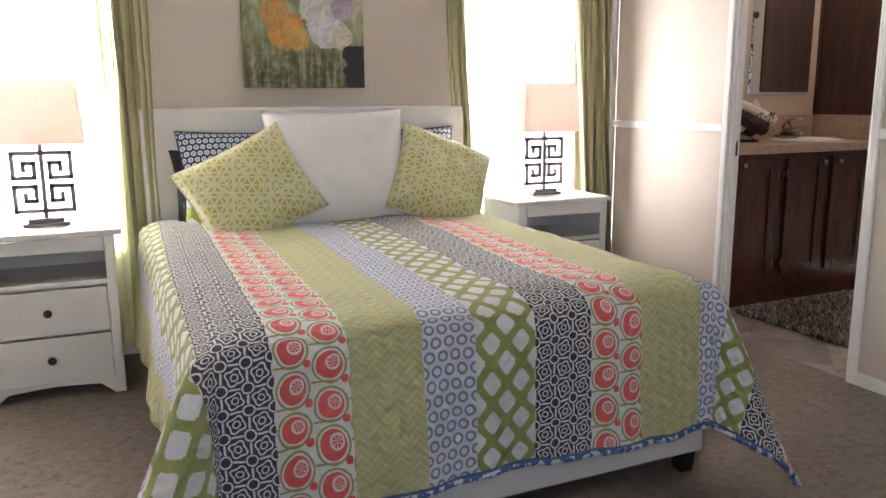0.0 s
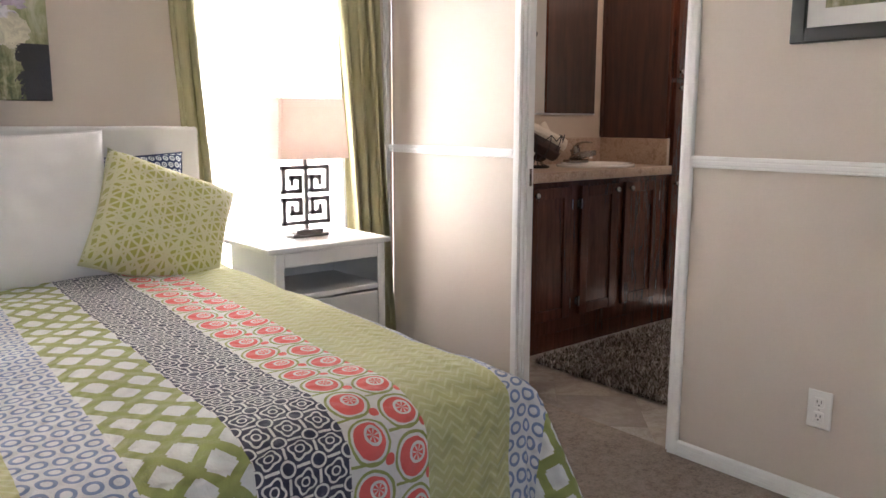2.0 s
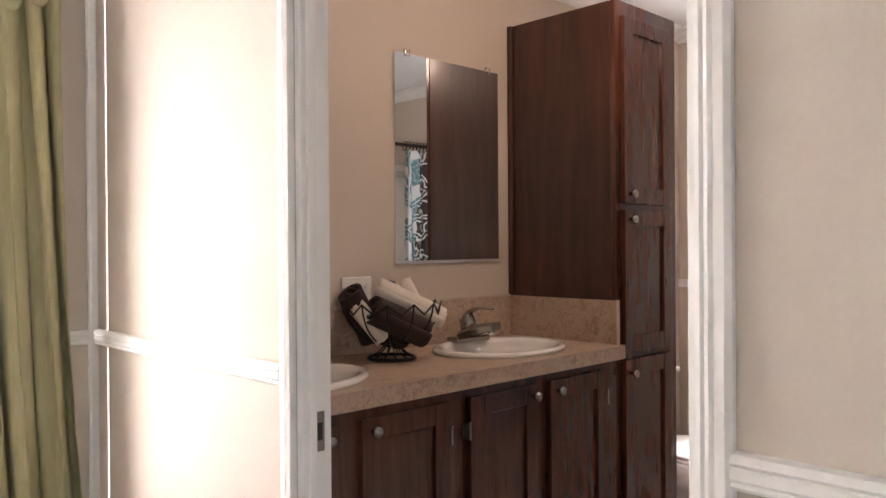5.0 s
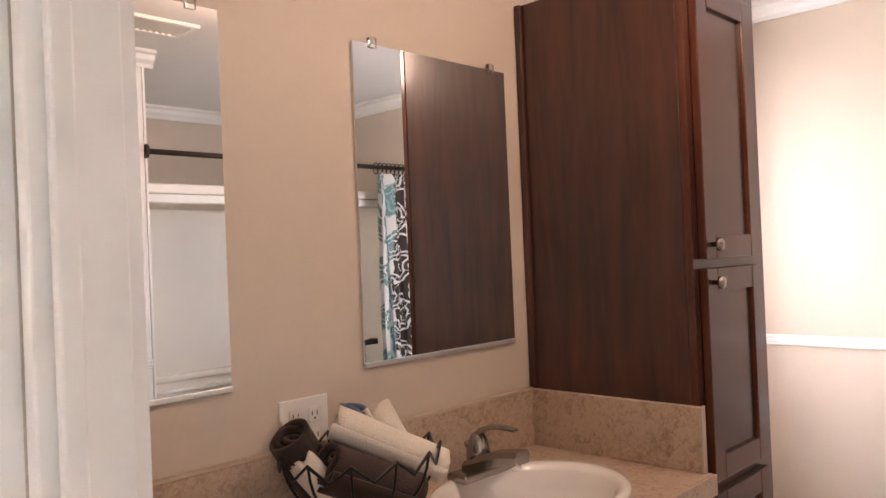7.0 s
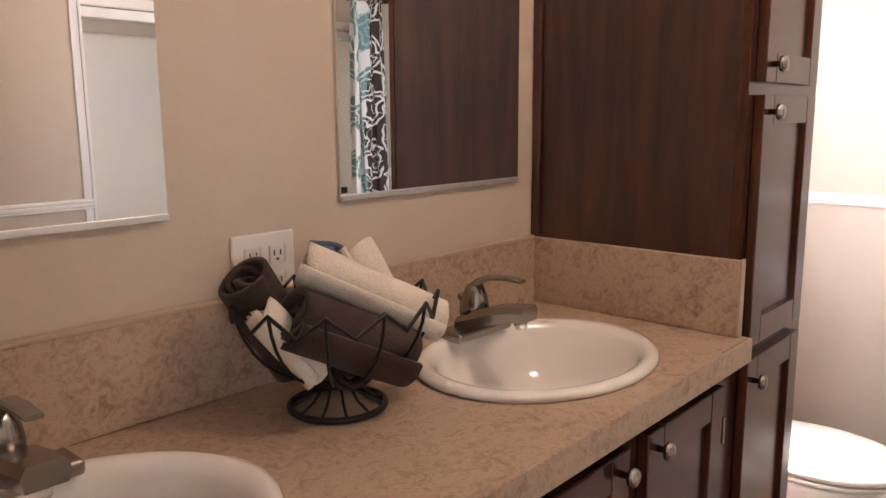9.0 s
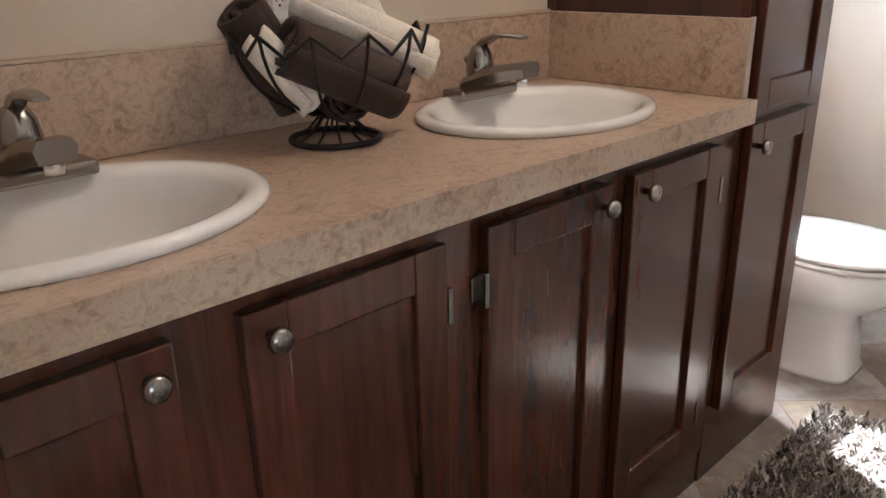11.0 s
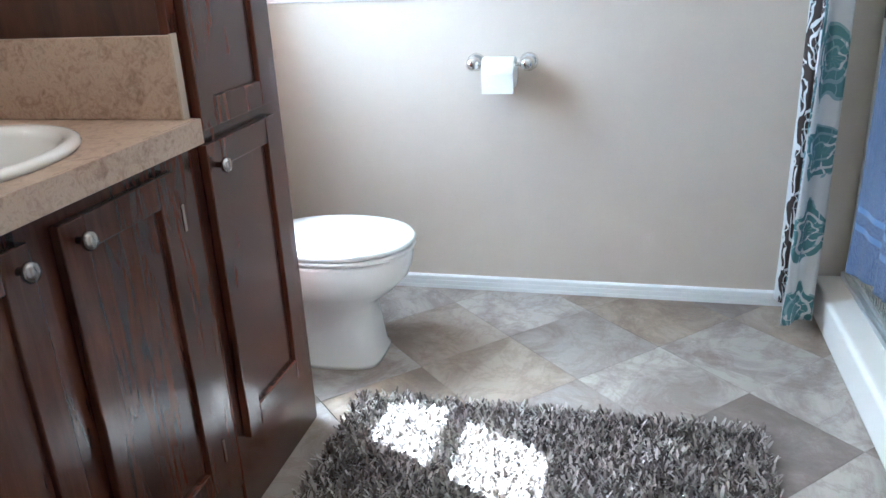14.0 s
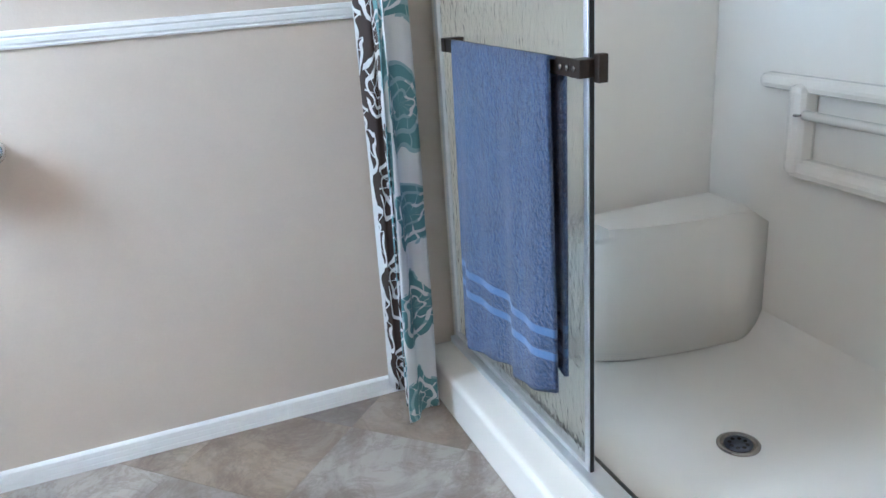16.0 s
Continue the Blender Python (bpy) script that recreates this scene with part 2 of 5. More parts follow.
def make_quilt():
    m, t, b = blank("patchwork_quilt")
    u, v = uv(t)
    wob = noise_tex(t, coords(t), 22, 2) * 0.007 - 0.0035
    u, v = u + wob, v + wob
    cream, navy, coral, green, blue, lime = (0.74, 0.73, 0.70), (0.018, 0.022, 0.062), (0.78, 0.10, 0.085), (0.30, 0.34, 0.08), (0.12, 0.19, 0.40), (0.49, 0.495, 0.215)
    # where the strip that holds a place begins
    start = u * 0.0 + STRIPS[0][0]
    for (a, _k) in STRIPS[1:-1]:
        start = start.max(u.gt(a) * (a + 1.0) - 1.0)
    su = u - start
    # navy: cream lobed rings linked in a square net
    ang = lambda x, y: y.op("ARCTAN2", x)
    r1, d1, dx, dy = ringcells(su, v, 0.058, 0.30, 0.055, False)
    lobed = d1 + (ang(dx, dy) * 4.0).sin() * 0.05
    r2, d2, ex2, ey2 = ringcells(su + 0.029, v + 0.029, 0.058, 0.22, 0.036, False)
    links = (dx.abs().gt(0.455) * dy.abs().lt(0.22)).max(dy.abs().gt(0.455) * dx.abs().lt(0.22))
    navy_c = mix(t, ((lobed - 0.31).abs()).lt(0.038).max(r2).max(((d1 - 0.13).abs()).lt(0.028)).max(links), navy, cream)
    # coral: two staggered columns of blossoms between green tendrils
    col = (su / 0.0875).floor()
    q = v / 0.098 + col.mod2() * 0.5
    ex, ey = (su / 0.0875).fract() - 0.5, q.fract() - 0.5
    dd = (ex * ex + ey * ey).sqrt()
    inner = ((ex - 0.10) * (ex - 0.10) + (ey - 0.06) * (ey - 0.06)).sqrt()
    petal = noise_tex(t, coords(t), 60, 3)
    swirl = ((inner - 0.17).abs()).lt(0.03) * ex.gt(-0.12)
    fan = inner.lt(0.13) * ((ang(ex - 0.1, ey - 0.06) * 7.0).sin().gt(0.55))
    round_ = dd.lt(0.36) * (swirl * -1.0 + 1.0) * (fan * -1.0 + 1.0)
    bud = ((ex - 0.40) * (ex - 0.40) + (ey + 0.40) * (ey + 0.40)).sqrt().lt(0.11)
    tendril = ((dd - 0.45).abs()).lt(0.03).max((((ey + 0.42).abs()).lt(0.028)) * ex.lt(0.2))
    coral_c = mix(t, round_.max(bud), mix(t, tendril, cream, green), coral)
    # lime: tone-on-tone chevrons
    zig = (((u / 0.05).fract() - 0.5).abs() * 0.05 + v) / 0.022
    chev = zig.fract().lt(0.30) * petal.gt(0.38)
    lime_c = mix(t, chev, lime, (0.56, 0.57, 0.30))
    # periwinkle: small rings
    r3, d3, _, _ = ringcells(su, v, 0.036, 0.33, 0.09)
    peri_c = mix(t, r3, (0.66, 0.67, 0.70), (0.17, 0.24, 0.44))
    # lattice: diagonal bands round four-lobed flowers
    la, lb = su / 0.0875 + v / 0.104, su / 0.0875 - v / 0.104
    fa, fb = (la.fract() - 0.5).abs(), (lb.fract() - 0.5).abs()
    lobes = fa.max(fb).lt(0.34) * fa.min(fb).lt(0.27)
    lat_c = mix(t, lobes, green, (0.70, 0.72, 0.70))
    kinds = {"navy": navy_c, "coral": coral_c, "lime": lime_c, "peri": peri_c, "lattice": lat_c}
    c = coral_c
    for (s, k) in STRIPS[1:-1]:
        c = mix(t, u.gt(s), c, kinds[k])
    hem = v.lt(-0.446)
    c = mix(t, hem, c, (0.06, 0.12, 0.30))
    fade = noise_tex(t, coords(t), 6, 4)
    c = mix(t, fade * 0.12, c, (0.75, 0.74, 0.72))
    put(t, c, b.inputs["Base Color"])
    b.inputs["Roughness"].default_value, b.inputs["Sheen Weight"].default_value = 0.9, 0.2
    st = ((u * 150.0 + (v * 90.0).sin() * 1.2).sin() + (v * 170.0 + (u * 80.0).sin() * 1.5).sin()) * 0.5
    bump(t, b, st + noise_tex(t, coords(t), 60, 4) * 1.6, 0.55, 0.006)
    return m


def make_star_fabric():
    m, t, b = blank("lime_star_fabric")
    u, v = uv(t)
    line = None
    for k in range(3):
        a = radians(60 * k)
        w = (u * math.cos(a) + v * math.sin(a)) / 0.085
        d = (w.fract() - 0.5).abs()
        e = d.between(0.06, 0.15).max(d.gt(0.455))
        line = e if line is None else line.max(e)
    tri = []
    for k in range(3):
        a = radians(60 * k + 30)
        w = (u * math.cos(a) + v * math.sin(a)) / 0.1472
        tri.append(((w.fract() - 0.5).abs()).lt(0.04))
    line = line.max(tri[0]).max(tri[1]).max(tri[2])
    f = noise_tex(t, coords(t), 420, 2)
    c = mix(t, line * (f * 0.5 + 0.55).min(1.0), (0.42, 0.42, 0.10), (0.70, 0.68, 0.46))
    put(t, c, b.inputs["Base Color"])
    b.inputs["Roughness"].default_value, b.inputs["Sheen Weight"].default_value = 0.85, 0.3
    bump(t, b, f + line, 0.35, 0.002)
    return m


def make_ring_fabric():
    m, t, b = blank("navy_ring_fabric")
    u, v = uv(t)
    r1, d1, _, _ = ringcells(u, v, 0.027, 0.31, 0.085)
    c = mix(t, r1.max(d1.lt(0.12)), (0.02, 0.035, 0.10), (0.62, 0.66, 0.68))
    la, lb = (u + v) / 0.09, (u - v) / 0.09
    lob = ((la.fract() - 0.5).abs()).max((lb.fract() - 0.5).abs()).lt(0.28)
    g = mix(t, lob, (0.30, 0.36, 0.07), (0.62, 0.68, 0.66))
    put(t, mix(t, v.lt(-0.02), c, g), b.inputs["Base Color"])
    b.inputs["Roughness"].default_value = 0.9
    bump(t, b, noise_tex(t, coords(t), 80, 3), 0.4, 0.004)
    return m


def make_flower_curtain():
    m, t, b = blank("flower_print_curtain")
    u, v = uv(t)
    n1 = noise_tex(t, coords(t), 9, 3)
    u = u + noise_tex(t, coords(t), 5, 2) * 0.10 - 0.05
    v = v + noise_tex(t, coords(t, "Object", (1.3, 1, 1)), 6, 2) * 0.16
    strip = u / 0.45 + n1 * 0.05
    q = v / 0.25 + (u / 0.13).floor() * 0.45
    dx, dy = (u / 0.13).fract() - 0.5, (q.fract() - 0.5) * 1.6
    d = (dx * dx + dy * dy).sqrt()
    ang = dy.op("ARCTAN2", dx)
    edge = (ang * 5.0).sin() * 0.07 + (ang * 3.0 + 1.0).sin() * 0.05 + 0.58
    flower = d.lt(edge)
    veins = ((d - edge * 0.62).abs()).lt(0.035).max(((d - edge * 0.98).abs()).lt(0.04)).max(((d - edge * 0.30).abs()).lt(0.02)).max(((ang * 5.0).sin().abs().lt(0.11)) * flower)
    white, teal, brown, pale = (0.80, 0.80, 0.78), (0.16, 0.32, 0.33), (0.055, 0.035, 0.027), (0.36, 0.50, 0.52)
    base = mix(t, strip.between(0.46, 0.94), white, brown)
    c = mix(t, flower * strip.lt(0.46), base, teal)
    c = mix(t, veins * flower, c, mix(t, n1.gt(0.52), white, pale))
    c = mix(t, veins * strip.gt(0.46), c, white)
    put(t, c, b.inputs["Base Color"])
    b.inputs["Roughness"].default_value = 0.7
    tr, mx = t.nodes.new("ShaderNodeBsdfTranslucent"), t.nodes.new("ShaderNodeMixShader")
    put(t, c, tr.inputs[0])
    mx.inputs[0].default_value = 0.25
    t.links.new(b.outputs[0], mx.inputs[1])
    t.links.new(tr.outputs[0], mx.inputs[2])
    t.links.new(mx.outputs[0], t.nodes["Material Output"].inputs[0])
    return m


def make_painting(name, warm):
    m, t, b = blank(name)
    u, v = uv(t)
    nz = coords(t)
    big, mid = noise_tex(t, coords(t, "Object", (3.0, 3.0, 1.0)), 4, 6, 0.65, 1.0), noise_tex(t, nz, 18, 5, 0.7, 1.5)
    vert = noise_tex(t, coords(t, "Object", (14, 14, 2.0)), 2.2, 5)
    low = ramp(t, vert * 0.6 + mid * 0.4, [(0.36, (0.03, 0.035, 0.03)), (0.47, (0.12, 0.14, 0.06)), (0.56, (0.30, 0.29, 0.17)), (0.66, (0.55, 0.53, 0.42))])
    back = ramp(t, big, [(0.35, (0.10, 0.13, 0.07)), (0.5, (0.28, 0.30, 0.15)), (0.65, (0.50, 0.49, 0.36))])
    c = mix(t, (v * 3.0 - 0.6).max(0.0).min(1.0), low, back)
    blooms = [(0.34, 0.62, 0.15, (0.68, 0.36, 0.08)), (0.44, 0.56, 0.10, (0.70, 0.42, 0.12)), (0.26, 0.76, 0.12, (0.60, 0.34, 0.10)), (0.68, 0.64, 0.16, (0.70, 0.68, 0.72)),
              (0.80, 0.58, 0.10, (0.66, 0.62, 0.48)), (0.60, 0.80, 0.13, (0.72, 0.70, 0.66)), (0.82, 0.80, 0.10, (0.48, 0.40, 0.52))] if warm else \
             [(0.35, 0.45, 0.17, (0.66, 0.64, 0.58)), (0.62, 0.60, 0.19, (0.70, 0.67, 0.60)), (0.25, 0.78, 0.12, (0.60, 0.56, 0.46)), (0.78, 0.30, 0.12, (0.62, 0.60, 0.52))]
    for bx, by, r, col in blooms:
        dx, dy = u - bx, v - (by - (0.17 if warm else 0.0))
        d = (dx * dx + dy * dy).sqrt() + mid * 0.16 - 0.08 + big * 0.12 - 0.06
        c = mix(t, d.lt(r), c, mix(t, ramp(t, mid, [(0.42, (0, 0, 0)), (0.58, (1, 1, 1))]), tuple(k * 0.72 for k in col), col))
    if warm:
        c = mix(t, (u * 1.0 + mid * 0.3).gt(0.98) * v.lt(0.34), c, (0.035, 0.033, 0.04))
    put(t, c, b.inputs["Base Color"])
    b.inputs["Roughness"].default_value = 0.55
    bump(t, b, mid, 0.4, 0.004)
    return m


def make_rug():
    m, t, b = blank("shag_yarn")
    g = t.nodes.new("ShaderNodeNewGeometry")
    r = X(t, g.outputs["Random Per Island"])
    put(t, ramp(t, r, [(0.0, (0.07, 0.055, 0.045)), (0.35, (0.20, 0.165, 0.14)), (0.6, (0.36, 0.31, 0.27)), (0.85, (0.52, 0.47, 0.42)), (1.0, (0.70, 0.66, 0.60))]), b.inputs["Base Color"])
    b.inputs["Roughness"].default_value, b.inputs["Sheen Weight"].default_value = 0.8, 0.2
    tr, mx = t.nodes.new("ShaderNodeBsdfTranslucent"), t.nodes.new("ShaderNodeMixShader")
    put(t, X(t, b.inputs["Base Color"].links[0].from_socket), tr.inputs[0])
    mx.inputs[0].default_value = 0.35
    t.links.new(b.outputs[0], mx.inputs[1])
    t.links.new(tr.outputs[0], mx.inputs[2])
    t.links.new(mx.outputs[0], t.nodes["Material Output"].inputs[0])
    return m


def make_glass(name, rough=0.0, rain=False):
    m, t, b = blank(name)
    b.inputs["Base Color"].default_value = (0.94, 0.97, 0.96, 1)
    b.inputs["Roughness"].default_value, b.inputs["Transmission Weight"].default_value, b.inputs["IOR"].default_value = rough, 1.0, 1.2 if rain else 1.45
    if rain:
        bump(t, b, noise_tex(t, coords(t, "Object", (1, 1, 0.45)), 75, 2, 0.4, 0.8), 0.28, 0.005)
    return m


def make_mirror():
    m, t, b = blank("mirror_silver")
    b.inputs["Base Color"].default_value, b.inputs["Metallic"].default_value, b.inputs["Roughness"].default_value = (0.88, 0.89, 0.88, 1), 1.0, 0.008
    return m


BLUETOWEL, CARPET, TILE, LAMINATE = make_towel_blue(), make_carpet(), make_tile(), make_laminate()
CHERRY = make_wood("cherry_door_wood", (0.038, 0.0120, 0.0068), (0.122, 0.041, 0.023), 0.23)
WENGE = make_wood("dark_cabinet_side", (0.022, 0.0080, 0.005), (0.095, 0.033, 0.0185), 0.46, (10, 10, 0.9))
QUILT, STARS, RINGS, FLOWERS = make_quilt(), make_star_fabric(), make_ring_fabric(), make_flower_curtain()
PAINTING, PRINT, YARN = make_painting("flower_canvas", True), make_painting("flower_print", False), make_rug()
RAINGLASS, CLEAR, MIRROR = make_glass("rain_glass", 0.05, True), make_glass("window_glass"), make_mirror()
GLOBE, tt, bb = blank("lit_globe")
bb.inputs["Emission Color"].default_value, bb.inputs["Emission Strength"].default_value = (1, 0.75, 0.5, 1), 0.35
bb.inputs["Base Color"].default_value = (0.8, 0.78, 0.74, 1)


# ---- mesh helpers ----
def box(bm, x0, y0, z0, x1, y1, z1, bev=0.0, seg=2):
    m = Matrix.LocRotScale(((x0 + x1) / 2, (y0 + y1) / 2, (z0 + z1) / 2), None, (abs(x1 - x0), abs(y1 - y0), abs(z1 - z0)))
    r = bmesh.ops.create_cube(bm, size=1, matrix=m)
    if bev:
        es = {e for v in r["verts"] for e in v.link_edges}
        bmesh.ops.bevel(bm, geom=list(es), offset=bev, segments=seg, affect="EDGES", profile=0.5)
    return bm


def boxes(*rows, bev=0.0):
    bm = bmesh.new()
    for r in rows:
        box(bm, *r, bev=bev)
    return bm


def grid(bm, nu, nv, f, closed_u=False, uvf=None):
    """A sheet of nu by nv cells; f(i/nu, j/nv) gives the place."""
    vs = [[bm.verts.new(f(i / nu, j / nv)) for j in range(nv + 1)] for i in range(nu if closed_u else nu + 1)]
    lay = bm.loops.layers.uv.verify() if uvf else None
    for i in range(nu):
        for j in range(nv):
            k = (i + 1) % len(vs)
            fc = bm.faces.new((vs[i][j], vs[k][j], vs[k][j + 1], vs[i][j + 1]))
            fc.smooth = True
            if lay:
                for lp, (a, c) in zip(fc.loops, ((i, j), (i + 1, j), (i + 1, j + 1), (i, j + 1))):
                    lp[lay].uv = uvf(a / nu, c / nv)
    return vs


def lathe(bm, profile, n=32, centre=(0, 0, 0), sx=1.0, sy=1.0, cap=True):
    cx, cy, cz = centre
    rows = [[bm.verts.new((cx + r * sx * math.cos(2 * math.pi * i / n), cy + r * sy * math.sin(2 * math.pi * i / n), cz + z)) for i in range(n)] for r, z in profile]
    for a, b in zip(rows, rows[1:]):
        for i in range(n):
            bm.faces.new((a[i], a[(i + 1) % n], b[(i + 1) % n], b[i])).smooth = True
    for r, flip in ((rows[0], True), (rows[-1], False))[0 if cap else 1:]:
        bm.faces.new(r[::-1] if flip else r)
    return bm


def tube(bm, pts, r, n=8, closed=False):
    pts = [Vector(p) for p in pts]
    rings = []
    for i, p in enumerate(pts):
        a = pts[i - 1] if i or closed else p
        c = pts[(i + 1) % len(pts)] if i < len(pts) - 1 or closed else p
        q = (c - a).normalized().to_track_quat("Z", "Y")
        rings.append([bm.verts.new(p + q @ Vector((r * math.cos(2 * math.pi * k / n), r * math.sin(2 * math.pi * k / n), 0))) for k in range(n)])
    pairs = list(zip(rings, rings[1:])) + ([(rings[-1], rings[0])] if closed else [])
    for a, b in pairs:
        for k in range(n):
            bm.faces.new((a[k], a[(k + 1) % n], b[(k + 1) % n], b[k])).smooth = True
    if not closed:
        bm.faces.new(rings[0][::-1])
        bm.faces.new(rings[-1])
    return bm


def extrude_profile(bm, prof, a, b, out):
    """A moulding: the profile (out, up) swept from a to b; out is the way out of the wall."""
    a, b, out = Vector(a), Vector(b), Vector(out)
    up = Vector((0, 0, 1))
    if abs((b - a).normalized().z) > 0.9:
        up = out.cross((b - a).normalized())
    ra = [bm.verts.new(a + out * o + up * h) for o, h in prof]
    rb = [bm.verts.new(b + out * o + up * h) for o, h in prof]
    n = len(prof)
    for i in range(n):
        bm.faces.new((ra[i], ra[(i + 1) % n], rb[(i + 1) % n], rb[i]))
    bm.faces.new(ra[::-1])
    bm.faces.new(rb)
    bmesh.ops.recalc_face_normals(bm, faces=bm.faces)
    return bm


def obj(name, bm, mat, parent=None, label="", recalc=True):
    if recalc:
        bmesh.ops.recalc_face_normals(bm, faces=bm.faces)
    me = bpy.data.meshes.new(name)
    bm.to_mesh(me)
    bm.free()
    me.materials.append(mat)
    ob = new(name, me)
    if parent:
        ob.parent = parent
    if label:
        ob["label"] = label
    return ob


def part(name, bm, mat, parent, label=""):
    return obj(name, bm, mat, parent, label)


def thing(name, m, label, category, group=""):
    ob = new(name)
    ob.matrix_world = m
    return tagged(ob, label, category, group)


def structure(name, bm, mat, label=""):
    return tagged(obj(name, bm, mat), label, kind="structure")


# ---- shell of the place ----
CEILZ, BX0, BY1, DW0, DW1 = 2.32, -1.45, 3.975, 2.94, 2.999
FARX, MIRY, DY0, DY1, DZ = 5.76, 3.873, 2.307, 3.056, 2.03
RETY, RETX, SHY = 2.04, 4.25, 1.90


def wall_with_holes(name, axis, at, thick, lo, hi, holes, mat, label):
    """A wall along x (axis 'x') or y; holes are (from, to, sill, head)."""
    bm = bmesh.new()
    cuts = sorted(holes)
    edges, cur = [], lo
    for a, b, s, h in cuts:
        edges += [(cur, a, 0, CEILZ)]
        if s > 0:
            edges += [(a, b, 0, s)]
        edges += [(a, b, h, CEILZ)]
        cur = b
    edges += [(cur, hi, 0, CEILZ)]
    for a, b, s, h in edges:
        if axis == "x":
            box(bm, a, at, s, b, at + thick, h)
        else:
            box(bm, at, a, s, at + thick, b, h)
    bmesh.ops.remove_doubles(bm, verts=bm.verts, dist=1e-5)
    return structure(name, bm, mat, label)


W1, W2, W3 = (-0.62, 0.30, 0.50, 1.86), (2.0, 2.66, 0.50, 1.86), (4.95, 5.43, 1.0, 1.87)
wall_with_holes("wall_north", "x", BY1, 0.12, BX0 - 0.1, DW0 + 0.03, [W1, W2], WALL, "taupe vinyl bedroom wall with two windows")
wall_with_holes("wall_bath_north", "x", MIRY, 0.10, DW0 + 0.03, FARX + 0.1, [W3], WALLBATH, "tan bathroom wall behind the vanity")
wall_with_holes("wall_partition", "y", DW0, DW1 - DW0, BY0 - 0.1, MIRY, [(DY0, DY1, 0, DZ)], WALL, "beige partition wall with doorway to the bathroom")
structure("wall_west", box(bmesh.new(), BX0 - 0.1, BY0 - 0.1, 0, BX0, BY1, CEILZ), WALL)
# assumed opening, out of view, cut for the fill light
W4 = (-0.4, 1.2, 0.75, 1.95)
wall_with_holes("wall_south", "x", BY0 - 0.1, 0.1, BX0, DW0, [W4], WALL, "taupe bedroom wall with an added, unseen window")
structure("wall_bath_east", box(bmesh.new(), FARX, 0.9, 0, FARX + 0.1, MIRY, CEILZ), WALLBATH, "pale bathroom end wall")
structure("wall_bath_return", box(bmesh.new(), DW1, RETY - 0.1, 0, RETX, RETY, CEILZ), WALLBATH, "beige wall beside the shower")
structure("wall_shower_side", box(bmesh.new(), RETX - 0.1, 0.9, 0, RETX, RETY - 0.1, CEILZ), WALLBATH)
structure("wall_shower_back", box(bmesh.new(), RETX, 0.9, 0, FARX, 1.0, CEILZ), WALLBATH)
structure("ceiling", boxes((BX0 - 0.1, BY0 - 0.1, CEILZ, DW1, BY1 + 0.12, CEILZ + 0.08), (DW1, 0.9, CEILZ, FARX + 0.1, MIRY + 0.1, CEILZ + 0.08)), CEIL, "white textured ceiling")
structure("ground", box(bmesh.new(), -300, -300, -0.75, 300, 300, -0.6), GROUND, "pale gravel ground outside")
structure("subfloor", boxes((BX0 - 0.1, BY0 - 0.1, -0.2, DW1, BY1 + 0.12, -0.012), (DW1, 0.9, -0.2, FARX + 0.1, MIRY + 0.1, -0.012)), surface("grout", (0.09, 0.07, 0.055), 0.8))


def carpet():
    bm = bmesh.new()
    box(bm, BX0, BY0, -0.012, DW0 + 0.015, BY1, 0.004)
    return structure("floor", bm, CARPET, "beige cut-pile carpet in the bedroom")


carpet()
RIB = [(0, 0), (0.013, 0), (0.013, 0.012), (0.0115, 0.0145), (0.0135, 0.018), (0.0135, 0.030), (0.0118, 0.033), (0.0138, 0.036), (0.0128, 0.047), (0.006, 0.051), (0, 0.052)]
RAIL = [(0, 0), (0.009, 0), (0.012, 0.004), (0.0105, 0.008), (0.0145, 0.012), (0.0145, 0.021), (0.0125, 0.024), (0.0155, 0.028), (0.012, 0.036), (0, 0.038)]
CASE = [(0, 0), (0.014, 0), (0.0155, 0.006), (0.0135, 0.010), (0.0155, 0.015), (0.0135, 0.020), (0.0135, 0.031), (0.008, 0.037), (0, 0.037)]


def moulding(name, prof, a, b, out, label=""):
    return structure(name, extrude_profile(bmesh.new(), prof, a, b, out), TRIM, label)


RZ = 0.998
moulding("chair_rail", RAIL, (DW0, BY1, RZ), (DW0, DY1 + 0.036, RZ), (-1, 0, 0), "white ribbed chair rail")
moulding("chair_rail", RAIL, (DW0, DY0 - 0.036, RZ), (DW0, BY0, RZ), (-1, 0, 0), "white ribbed chair rail")
moulding("chair_rail", RAIL, (DW0 - 0.02, BY1, RZ), (W2[1] + 0.06, BY1, RZ), (0, -1, 0), "white ribbed chair rail")
moulding("chair_rail", RAIL, (W1[1] + 0.06, BY1, RZ), (W2[0] - 0.06, BY1, RZ), (0, -1, 0), "white ribbed chair rail")
moulding("chair_rail", RAIL, (FARX, MIRY, 1.029), (FARX, 2.0, 1.029), (-1, 0, 0), "white ribbed chair rail")
moulding("chair_rail", RAIL, (RETX, RETY, 1.0), (DW1 + 0.05, RETY, 1.0), (0, 1, 0), "white ribbed chair rail")
moulding("baseboard", RIB, (DW0, BY1, 0.004), (DW0, DY1 + 0.036, 0.004), (-1, 0, 0), "white ribbed baseboard")
moulding("baseboard", RIB, (DW0, DY0 - 0.036, 0.004), (DW0, BY0, 0.004), (-1, 0, 0), "white ribbed baseboard")
moulding("baseboard", RIB, (DW0 - 0.016, BY1, 0.004), (BX0, BY1, 0.004), (0, -1, 0), "white ribbed baseboard")
moulding("baseboard", RIB, (FARX, MIRY, 0), (FARX, 2.04, 0), (-1, 0, 0), "white ribbed baseboard")
moulding("baseboard", RIB, (RETX, RETY, 0), (DW1, RETY, 0), (0, 1, 0), "white ribbed baseboard")
